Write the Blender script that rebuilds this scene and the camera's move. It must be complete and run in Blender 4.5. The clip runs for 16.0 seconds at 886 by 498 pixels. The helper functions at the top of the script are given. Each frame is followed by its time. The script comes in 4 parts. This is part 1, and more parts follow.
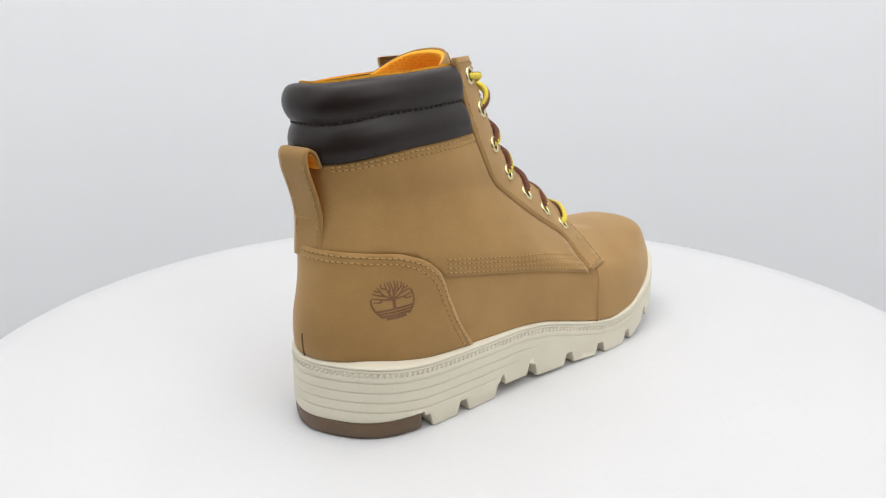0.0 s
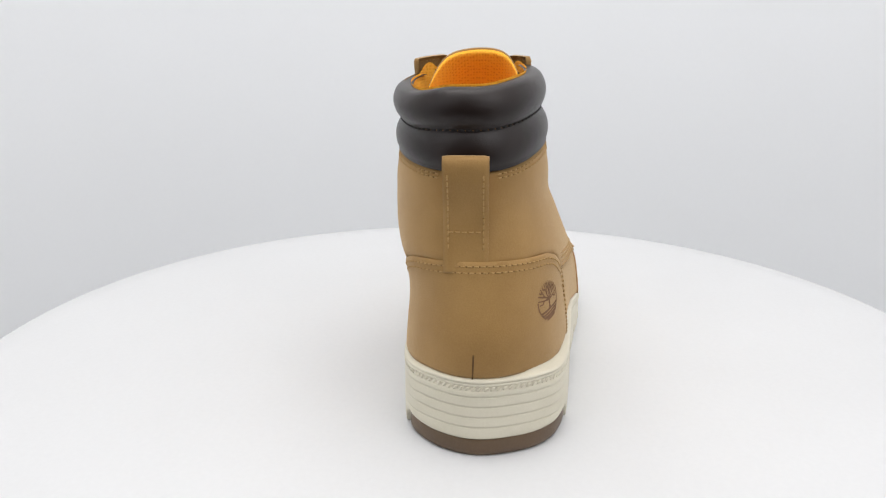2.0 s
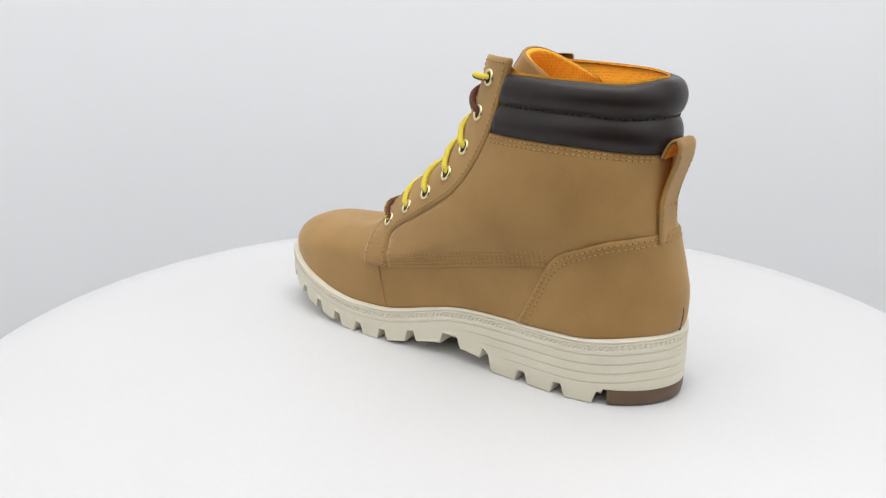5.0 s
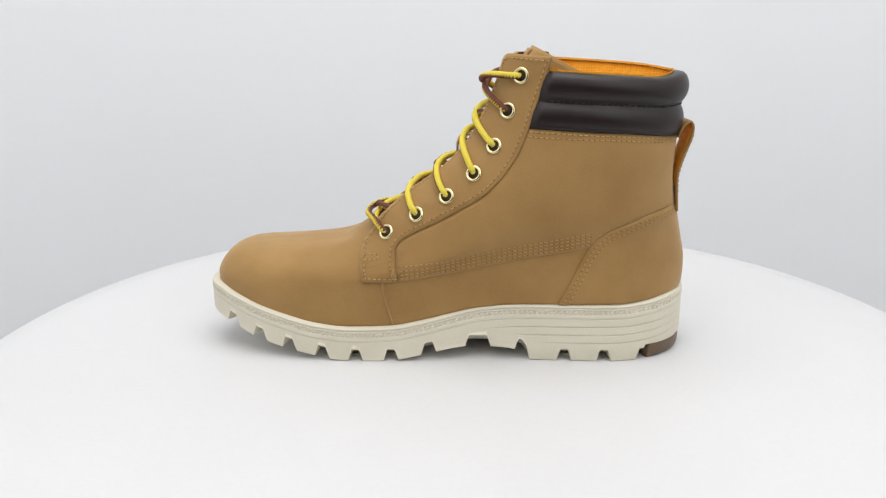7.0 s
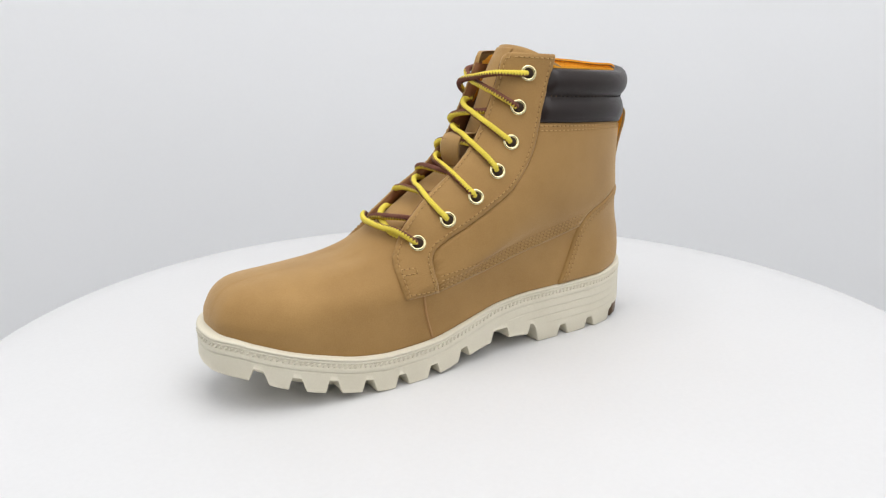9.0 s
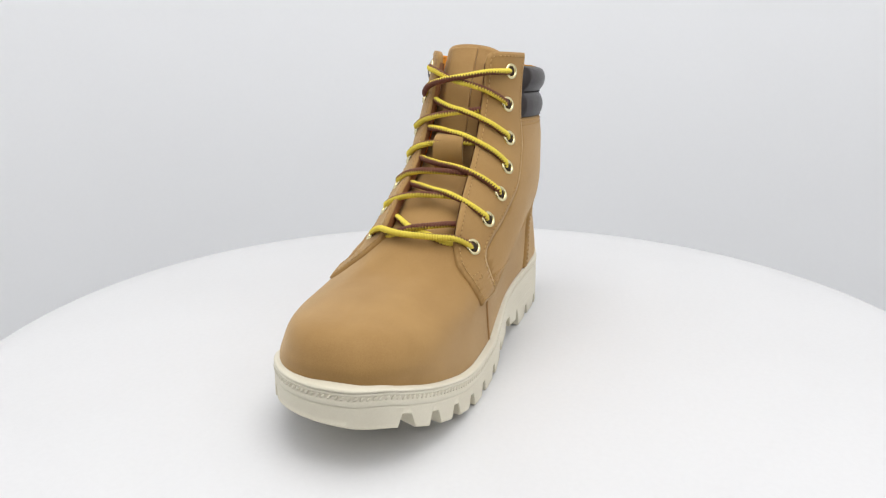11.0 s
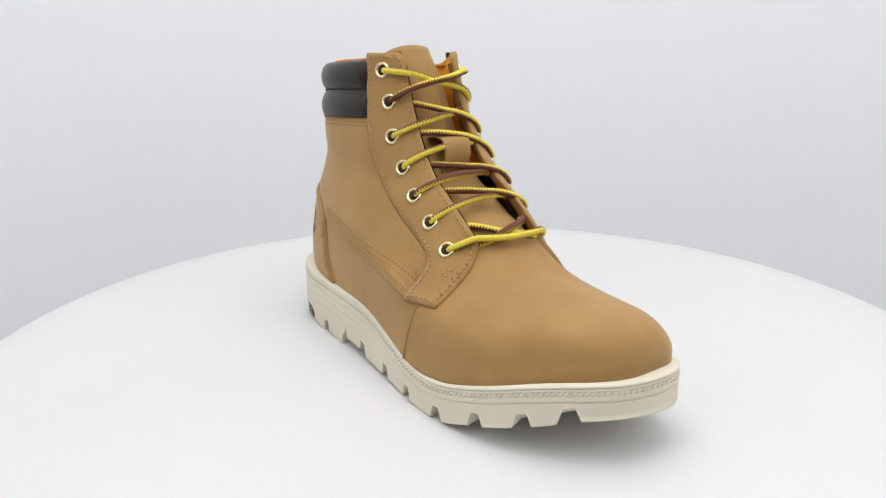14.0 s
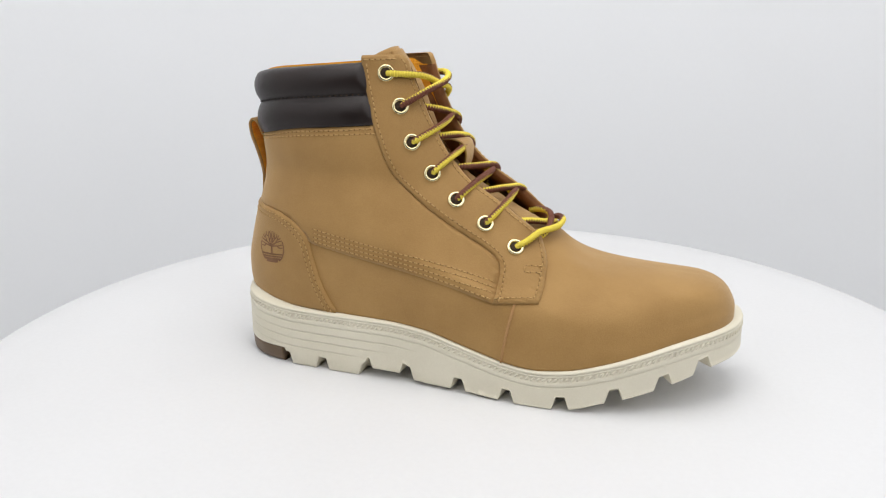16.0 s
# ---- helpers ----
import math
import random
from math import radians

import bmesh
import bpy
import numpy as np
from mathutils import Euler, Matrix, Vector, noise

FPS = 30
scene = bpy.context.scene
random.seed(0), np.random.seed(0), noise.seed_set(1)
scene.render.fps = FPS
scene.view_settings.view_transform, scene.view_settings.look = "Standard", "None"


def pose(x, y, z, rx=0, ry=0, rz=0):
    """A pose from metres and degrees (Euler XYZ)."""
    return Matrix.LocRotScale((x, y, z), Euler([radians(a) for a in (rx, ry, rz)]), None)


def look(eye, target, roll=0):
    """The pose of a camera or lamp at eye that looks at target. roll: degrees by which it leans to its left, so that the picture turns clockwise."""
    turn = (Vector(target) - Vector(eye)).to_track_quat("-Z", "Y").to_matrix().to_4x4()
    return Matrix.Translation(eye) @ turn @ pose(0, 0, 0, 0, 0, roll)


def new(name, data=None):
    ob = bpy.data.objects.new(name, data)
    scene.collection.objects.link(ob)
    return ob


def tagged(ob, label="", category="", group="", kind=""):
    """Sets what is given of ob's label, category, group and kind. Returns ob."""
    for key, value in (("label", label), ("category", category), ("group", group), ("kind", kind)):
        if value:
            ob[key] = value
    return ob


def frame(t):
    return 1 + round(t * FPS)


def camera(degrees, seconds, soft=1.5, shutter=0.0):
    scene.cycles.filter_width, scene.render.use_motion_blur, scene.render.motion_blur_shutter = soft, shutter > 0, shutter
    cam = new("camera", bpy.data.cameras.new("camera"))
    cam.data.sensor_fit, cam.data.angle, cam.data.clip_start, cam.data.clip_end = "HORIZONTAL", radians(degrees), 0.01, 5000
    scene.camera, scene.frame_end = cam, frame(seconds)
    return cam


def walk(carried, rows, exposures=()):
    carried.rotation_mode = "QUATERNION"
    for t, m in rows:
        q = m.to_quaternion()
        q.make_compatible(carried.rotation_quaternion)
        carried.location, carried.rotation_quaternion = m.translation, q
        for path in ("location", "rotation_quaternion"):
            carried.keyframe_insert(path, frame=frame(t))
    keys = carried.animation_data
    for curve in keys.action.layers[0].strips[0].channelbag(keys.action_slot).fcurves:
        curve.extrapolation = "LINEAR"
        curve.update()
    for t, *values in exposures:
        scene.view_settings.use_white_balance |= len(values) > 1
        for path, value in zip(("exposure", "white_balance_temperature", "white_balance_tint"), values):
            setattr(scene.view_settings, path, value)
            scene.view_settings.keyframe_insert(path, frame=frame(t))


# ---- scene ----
from mathutils.geometry import delaunay_2d_cdt

SECONDS = 16.0
TURN_AT_START, TURN_RATE = 50.165, 18.514      # degrees, degrees a second
BOOT_LIFT = 0.0025                             # the boot's own zero lies this far above the plate

# ---------------------------------------------------------------- camera
cam = camera(59.47, SECONDS, soft=1.2)
EYE = pose(0, -0.4658, 0.1942 + BOOT_LIFT, 90 - 16.0, 0, 1.708) @ pose(0, 0, 0, 0, 0, -0.29)
walk(cam, [(0.0, EYE), (SECONDS, EYE)], exposures=[(0.0, 0.0, 6500, 10), (SECONDS, 0.0, 6500, 10)])

# ---------------------------------------------------------------- light: soft boxes in a white photo tent, whose thin cloth lets the room's light through
world = bpy.data.worlds.new("studio_air")
world.use_nodes = True
world.node_tree.nodes["Background"].inputs[0].default_value = (0.985, 0.985, 0.98, 1)
world.node_tree.nodes["Background"].inputs[1].default_value = 0.95
scene.world = world


def soft_box(name, eye, target, wide, high, watts, colour):
    lamp = bpy.data.lights.new(name, "AREA")
    lamp.shape, lamp.size, lamp.size_y, lamp.energy, lamp.color = "RECTANGLE", wide, high, watts, colour
    ob = new(name, lamp)
    ob.matrix_world = look(eye, target)
    return ob


soft_box("soft_box_top", (0.0, -0.12, 0.95), (0, 0.0, 0), 0.8, 0.8, 5.85, (1.0, 0.985, 0.96))
soft_box("soft_box_west", (-0.44, -0.52, 0.52), (0.05, 0.1, 0.1), 0.5, 0.55, 0.82, (0.98, 0.985, 1.0))
soft_box("soft_box_east", (0.44, -0.52, 0.52), (-0.05, 0.1, 0.1), 0.5, 0.55, 1.55, (0.99, 0.985, 1.0))


# ---------------------------------------------------------------- small tools
def pchip(xs, ys, x):
    """Monotone cubic through the knots."""
    xs, ys, x = np.asarray(xs, float), np.asarray(ys, float), np.asarray(x, float)
    h, d = np.diff(xs), np.diff(ys) / np.diff(xs)
    m = np.zeros_like(ys)
    m[0], m[-1] = d[0], d[-1]
    for i in range(1, len(xs) - 1):
        if d[i - 1] * d[i] > 0:
            w1, w2 = 2 * h[i] + h[i - 1], h[i] + 2 * h[i - 1]
            m[i] = (w1 + w2) / (w1 / d[i - 1] + w2 / d[i])
    j = np.clip(np.searchsorted(xs, x) - 1, 0, len(xs) - 2)
    t = (np.clip(x, xs[0], xs[-1]) - xs[j]) / h[j]
    return ((1 + 2 * t) * (1 - t) ** 2 * ys[j] + t * (1 - t) ** 2 * h[j] * m[j]
            + t * t * (3 - 2 * t) * ys[j + 1] + t * t * (t - 1) * h[j] * m[j + 1])


def step(a, b, x):
    t = np.clip((np.asarray(x, float) - a) / (b - a), 0, 1)
    return t * t * (3 - 2 * t)


def mesh_part(name, verts, faces, material, parent=None, label="", smooth=True, uvs=None, second=None, second_from=0):
    me = bpy.data.meshes.new(name)
    me.from_pydata([tuple(map(float, v)) for v in verts], [], faces)
    me.materials.append(material)
    if second:
        me.materials.append(second)
        me.polygons.foreach_set("material_index", [int(i >= second_from) for i in range(len(faces))])
    me.polygons.foreach_set("use_smooth", [smooth] * len(me.polygons))
    if uvs is not None:
        layer = me.uv_layers.new(name="UVMap")
        for loop in me.loops:
            layer.data[loop.index].uv = uvs[loop.vertex_index]
    bm = bmesh.new()
    bm.from_mesh(me)
    bmesh.ops.recalc_face_normals(bm, faces=bm.faces)
    bm.to_mesh(me)
    bm.free()
    me.update()
    ob = new(name, me)
    ob.parent = parent
    if label:
        ob["label"] = label
    return ob


def grid_faces(rows, cols, wrap=False):
    out = []
    for i in range(rows - 1):
        for j in range(cols if wrap else cols - 1):
            k = (j + 1) % cols
            out.append((i * cols + j, i * cols + k, (i + 1) * cols + k, (i + 1) * cols + j))
    return out


# ---------------------------------------------------------------- materials
def shader(name, colour, rough=0.6, metal=0.0):
    m = bpy.data.materials.new(name)
    m.use_nodes = True
    b = m.node_tree.nodes["Principled BSDF"]
    b.inputs["Base Color"].default_value = (*colour, 1)
    b.inputs["Roughness"].default_value, b.inputs["Metallic"].default_value = rough, metal
    return m, m.node_tree, b


def node(tree, kind, **inputs):
    n = tree.nodes.new(kind)
    for key, value in inputs.items():
        n.inputs[key.replace("_", " ")].default_value = value
    return n


def mottled(name, dark, light, rough, scale, grain, bump, sheen=0.0):
    """Two-scale colour variation with a fine grain in the relief."""
    m, tree, b = shader(name, light, rough)
    link = tree.links.new
    place = tree.nodes.new("ShaderNodeTexCoord")
    big = node(tree, "ShaderNodeTexNoise", Scale=scale, Detail=4.0, Roughness=0.55)
    small = node(tree, "ShaderNodeTexNoise", Scale=grain, Detail=3.0, Roughness=0.6)
    link(place.outputs["Object"], big.inputs["Vector"]), link(place.outputs["Object"], small.inputs["Vector"])
    add = tree.nodes.new("ShaderNodeMath")
    add.operation = "MULTIPLY_ADD"
    add.inputs[1].default_value = 0.65
    link(big.outputs["Fac"], add.inputs[0])
    mul = tree.nodes.new("ShaderNodeMath")
    mul.operation, mul.inputs[1].default_value = "MULTIPLY", 0.35
    link(small.outputs["Fac"], mul.inputs[0]), link(mul.outputs[0], add.inputs[2])
    ramp = tree.nodes.new("ShaderNodeValToRGB")
    ramp.color_ramp.elements[0].position, ramp.color_ramp.elements[1].position = 0.32, 0.68
    ramp.color_ramp.elements[0].color, ramp.color_ramp.elements[1].color = (*dark, 1), (*light, 1)
    link(add.outputs[0], ramp.inputs["Fac"]), link(ramp.outputs["Color"], b.inputs["Base Color"])
    relief = node(tree, "ShaderNodeBump", Strength=bump, Distance=0.0006)
    link(small.outputs["Fac"], relief.inputs["Height"]), link(relief.outputs["Normal"], b.inputs["Normal"])
    if sheen:
        b.inputs["Sheen Weight"].default_value, b.inputs["Sheen Roughness"].default_value = sheen, 0.45
        b.inputs["Sheen Tint"].default_value = (1.0, 0.8, 0.55, 1)
    return m


NUBUCK = mottled("wheat_nubuck", (0.292, 0.157, 0.041), (0.392, 0.226, 0.070), 0.75, 28, 1400, 0.25, sheen=0.45)
NUBUCK_EDGE = mottled("cut_leather_edge", (0.33, 0.17, 0.06), (0.44, 0.25, 0.10), 0.85, 90, 1800, 0.4)
THREAD = mottled("tan_thread", (0.42, 0.25, 0.085), (0.52, 0.33, 0.12), 0.7, 300, 3000, 0.4)
COLLAR = mottled("dark_brown_padded_leather", (0.013, 0.008, 0.007), (0.021, 0.013, 0.011), 0.34, 60, 2200, 0.22)
COLLAR.node_tree.nodes["Principled BSDF"].inputs["Specular IOR Level"].default_value = 0.36
COLLAR_THREAD = mottled("black_thread", (0.008, 0.007, 0.007), (0.016, 0.013, 0.012), 0.8, 300, 2600, 0.3)
CREAM = mottled("cream_rubber", (0.668, 0.618, 0.485), (0.738, 0.690, 0.556), 0.5, 24, 900, 0.08)
GUM = mottled("brown_gum_rubber", (0.105, 0.064, 0.033), (0.15, 0.093, 0.05), 0.45, 30, 900, 0.12)
NEEDLE = mottled("needle_hole_brown", (0.10, 0.05, 0.018), (0.15, 0.08, 0.03), 0.9, 200, 2000, 0.2)
BURN = mottled("branded_brown", (0.165, 0.075, 0.03), (0.225, 0.11, 0.047), 0.8, 200, 2000, 0.3)
PLATE = mottled("white_painted_plate", (0.66, 0.66, 0.665), (0.70, 0.70, 0.705), 0.55, 5, 300, 0.03)
# dark grey for the added floor and tent front, which soak up light
DARKENER = mottled("light_absorbing_dark_grey", (0.035, 0.036, 0.04), (0.055, 0.056, 0.06), 0.95, 6, 500, 0.2)
TENT = mottled("white_tent_cloth", (0.82, 0.83, 0.85), (0.85, 0.86, 0.88), 0.9, 2, 200, 0.05)


def thin_cloth(m, share):
    """Let part of the light through the cloth."""
    tree = m.node_tree
    mix = node(tree, "ShaderNodeMixShader", Fac=share)
    through_cloth = tree.nodes.new("ShaderNodeBsdfTranslucent")
    through_cloth.inputs["Color"].default_value = (0.9, 0.91, 0.93, 1)
    tree.links.new(tree.nodes["Principled BSDF"].outputs[0], mix.inputs[1])
    tree.links.new(through_cloth.outputs[0], mix.inputs[2])
    tree.links.new(mix.outputs[0], tree.nodes["Material Output"].inputs["Surface"])


thin_cloth(TENT, 0.36)


def mesh_lining():
    """Orange spacer mesh: rows of small oval holes."""
    m, tree, b = shader("orange_spacer_mesh", (0.75, 0.27, 0.015), 0.85)
    link = tree.links.new
    place = tree.nodes.new("ShaderNodeTexCoord")
    cells = node(tree, "ShaderNodeTexVoronoi", Scale=640.0, Randomness=0.25)
    link(place.outputs["Object"], cells.inputs["Vector"])
    ramp = tree.nodes.new("ShaderNodeValToRGB")
    ramp.color_ramp.elements[0].position, ramp.color_ramp.elements[1].position = 0.12, 0.5
    ramp.color_ramp.elements[0].color, ramp.color_ramp.elements[1].color = (0.80, 0.30, 0.012, 1), (0.97, 0.45, 0.028, 1)
    link(cells.outputs["Distance"], ramp.inputs["Fac"]), link(ramp.outputs["Color"], b.inputs["Base Color"])
    relief = node(tree, "ShaderNodeBump", Strength=0.4, Distance=0.0010)
    link(cells.outputs["Distance"], relief.inputs["Height"]), link(relief.outputs["Normal"], b.inputs["Normal"])
    return m


def lace_cord():
    """Two-tone braid: yellow on one half of the round, brown on the other, with a toothed border."""
    m, tree, b = shader("yellow_and_brown_braid", (0.7, 0.5, 0.05), 0.7)
    link = tree.links.new
    uv = tree.nodes.new("ShaderNodeTexCoord")
    sep = tree.nodes.new("ShaderNodeSeparateXYZ")
    link(uv.outputs["UV"], sep.inputs[0])
    teeth = tree.nodes.new("ShaderNodeMath")
    teeth.operation, teeth.inputs[1].default_value = "PINGPONG", 0.5
    link(sep.outputs["X"], teeth.inputs[0])
    mix = tree.nodes.new("ShaderNodeMath")
    mix.operation, mix.inputs[1].default_value = "MULTIPLY_ADD", 0.30
    link(teeth.outputs[0], mix.inputs[0]), link(sep.outputs["Y"], mix.inputs[2])
    ramp = tree.nodes.new("ShaderNodeValToRGB")
    e = ramp.color_ramp
    e.interpolation = "CONSTANT"
    e.elements[0].position, e.elements[0].color = 0.0, (0.15, 0.045, 0.022, 1)
    e.elements[1].position, e.elements[1].color = 0.32, (0.82, 0.66, 0.07, 1)
    tail = e.elements.new(0.81)
    tail.color = (0.15, 0.045, 0.022, 1)
    link(mix.outputs[0], ramp.inputs["Fac"]), link(ramp.outputs["Color"], b.inputs["Base Color"])
    wave = tree.nodes.new("ShaderNodeMath")
    wave.operation, wave.inputs[1].default_value = "PINGPONG", 0.25
    link(sep.outputs["X"], wave.inputs[0])
    relief = node(tree, "ShaderNodeBump", Strength=0.8, Distance=0.0012)
    link(wave.outputs[0], relief.inputs["Height"]), link(relief.outputs["Normal"], b.inputs["Normal"])
    return m


STAY_LINING = mottled("brown_lining_leather", (0.17, 0.062, 0.017), (0.25, 0.098, 0.028), 0.6, 120, 1500, 0.3)
LINING, CORD = mesh_lining(), lace_cord()
BRASS, _, _ = shader("pale_brass", (0.74, 0.65, 0.38), 0.25, 1.0)

# ---------------------------------------------------------------- setting: tent, added dark floor, turning plate
PLATE_RADIUS, PLATE_DROP = 0.3081, 0.36
TENT_WIDE, TENT_BACK, TENT_FRONT = 0.57, 0.64, 0.95


def lathe(name, profile, count, material, parent=None, label=""):
    verts, cols = [], count
    for r, z in profile:
        for j in range(count):
            t = 2 * math.pi * j / count
            verts.append((r * math.cos(t), r * math.sin(t), z))
    faces = grid_faces(len(profile), cols, True)
    faces.append(tuple(range(cols)))
    faces.append(tuple((len(profile) - 1) * cols + j for j in range(cols)))
    return mesh_part(name, verts, faces, material, parent, label)


def tent():
    """A white cloth tent close round the plate: floor, rounded walls and roof in one sheet."""
    n, verts = 144, []
    prof = [(0.02, -PLATE_DROP), (0.6, -PLATE_DROP), (0.9, -PLATE_DROP), (0.96, -PLATE_DROP + 0.012), (0.99, -PLATE_DROP + 0.04), (1.0, -PLATE_DROP + 0.09),
            (1.0, 0.0), (1.0, 0.1), (1.0, 0.3), (1.0, 0.7), (1.0, 1.2), (0.97, 1.3), (0.9, 1.34), (0.5, 1.35), (0.02, 1.35)]
    for r, z in prof:
        for j in range(n):
            t = 2 * math.pi * j / n
            c, q = math.cos(t), math.sin(t)
            k = (abs(c) ** 3 + abs(q) ** 3) ** (-1 / 3)
            verts.append((TENT_WIDE * r * k * c, (TENT_BACK if q > 0 else TENT_FRONT) * r * k * q, z))
    faces = grid_faces(len(prof), n, True) + [tuple(range(n)), tuple((len(prof) - 1) * n + j for j in range(n))]
    ob = mesh_part("backdrop", verts, faces, TENT)
    # unseen front faces made dark to cut the light on the boot's near side
    ob.data.materials.append(DARKENER)
    for face in ob.data.polygons:
        if face.center[1] < -0.62 and face.center[2] < 0.75:
            face.material_index = 1
    return tagged(ob, "white cloth photo tent standing round the turntable", "backdrop", kind="structure")


def turntable():
    thing = tagged(new("turntable"), "round white turntable plate under the boot", "turntable")
    r = PLATE_RADIUS
    lathe("plate", [(0.001, -0.012), (r - 0.004, -0.012), (r - 0.001, -0.0105), (r, -0.008), (r, -0.004), (r - 0.001, -0.0012), (r - 0.003, 0.0), (r - 0.02, 0.0), (0.001, 0.0)], 192, PLATE, thing)
    lathe("base", [(0.001, -PLATE_DROP + 0.022), (0.13, -PLATE_DROP + 0.022), (0.132, -PLATE_DROP + 0.026), (0.125, -0.05), (0.05, -0.03), (0.05, -0.012), (0.001, -0.012)], 64, PLATE, thing)
    return thing


def table():
    """An unseen dark floor under the plate, within the tent, added to darken the backdrop's foot."""
    n, verts = 96, []
    for r, z in ((0.05, -PLATE_DROP - 0.02), (0.93, -PLATE_DROP - 0.02), (0.94, -PLATE_DROP + 0.018), (0.93, -PLATE_DROP + 0.022), (0.05, -PLATE_DROP + 0.022)):
        for j in range(n):
            t = 2 * math.pi * j / n
            c, q = math.cos(t), math.sin(t)
            k = (abs(c) ** 3 + abs(q) ** 3) ** (-1 / 3)
            verts.append((TENT_WIDE * r * k * c, (TENT_BACK if q > 0 else TENT_FRONT) * r * k * q, z))
    faces = grid_faces(5, n, True) + [tuple(range(n)), tuple(4 * n + j for j in range(n))]
    return tagged(mesh_part("ground", verts, faces, DARKENER), "unseen dark grey floor added to darken the lower backdrop", "table", kind="structure")


tent()
table()
TURNTABLE = turntable()

# ---------------------------------------------------------------- the boot's form
# Rings run from the sole's edge (a = 0) to the collar's seam (a = 1) and on to the top line (a = 1.4).
RING = [0, 0.08, 0.16, 0.24, 0.32, 0.42, 0.52, 0.62, 0.72, 0.82, 0.92, 1.0, 1.15, 1.3, 1.4]
FRONT_X = [158.8, 158.8, 157, 151.8, 141, 114, 79.6, 62, 40, 18, 4, -4.5, -13.5, -20, -23]
FRONT_Z = [42, 46.6, 51.6, 57.8, 62.4, 63.9, 65.2, 76.2, 94, 111, 124.5, 138, 157, 176, 188]
BACK_X = [-135, -136, -135.8, -134, -132.2, -130.1, -128.1, -126.3, -124.9, -124.5, -124.9, -125.4, -126, -125.2, -124.7]
BACK_Z = [36.5, 46, 55, 64, 72, 81, 90, 98.5, 107, 116, 125, 132, 151, 169, 181]
ROUND = [0, 0.07, 0.16, 0.26, 0.36, 0.5, 0.64, 0.78, 0.9, 1, 1, 1, 1, 1, 1]
HALF = [40, 41, 42.1, 43.2, 44.3, 45.4, 46, 44.5, 41.5, 38.8, 37.9, 36.1, 33.6, 31.9, 31.5]
MID_Y = [-17, -17, -16.7, -15.8, -14.4, -12, -10, -8.3, -7.2, -6.8, -7, -7.2, -6.4, -5.2, -5]
BULGE = [1.5, 1.8, 1.8, 1.4, 1.3, 1.0, 0.6, 0, 0, 0, 0, 0, 0, 0, 0]
DROOP = [0, 0, 3, 7.5, 13, 17, 16.5, 12, 6, 2, 0, 0, 0, 0, 0]
LEFT_X = [-136.3, -133.5, -124, -110, -90, -56, -10, 20, 45, 75, 100, 115, 128, 138, 147, 152.5, 156, 157.5, 158]
LEFT_Y = [-12.5, -1, 10.2, 18.6, 23.4, 23.5, 23, 24, 25.5, 25.2, 23.2, 20.8, 17.3, 13.1, 8.1, 3.3, -2.1, -6.6, -15]
RIGHT_X = [-136.3, -133.5, -124, -110, -90, -60, -20, 20, 50, 72, 99, 116, 131, 141, 148, 153, 156, 157.5, 158]
RIGHT_Y = [-12.5, -24.4, -35.8, -44.5, -51, -56, -61.4, -68.2, -73.2, -73.4, -69.6, -64.2, -56.8, -50.5, -44.4, -37.8, -30.8, -23.8, -15]
EDGE_X = [-137, -130, -120, -110, -94, -60, -33, -9, 8, 25, 42, 56, 70, 91, 111, 128, 145, 156, 165]
EDGE_Z = [37.5, 37.3, 36.3, 35, 33.7, 33.4, 33.3, 31.3, 27.5, 23.3, 20.2, 19.2, 18.9, 20.8, 25.4, 30.0, 35.6, 39.2, 40.2]

EDGE_ZR = [37.5, 37.3, 36.3, 35, 33.7, 33.4, 33.3, 31.3, 27.5, 23.3, 20, 18.6, 19.8, 24.4, 30.2, 35.2, 38.7, 39.9, 40.4]


def edge_z(x, left):
    """Height of the sole's upper edge, mm."""
    return np.where(left, pchip(EDGE_X, EDGE_Z, x), pchip(EDGE_X, EDGE_ZR, x))


def to_turn(xs, ys, x):
    """A plan outline's y at x, smooth round both ends."""
    xs = np.asarray(xs, float)
    lo, hi = xs[0], xs[-1]
    knots = np.arccos(np.clip(1 - 2 * (xs - lo) / (hi - lo), -1, 1))
    turn = np.arccos(np.clip(1 - 2 * (np.asarray(x, float) - lo) / (hi - lo), -1, 1))
    return pchip(knots, ys, turn)


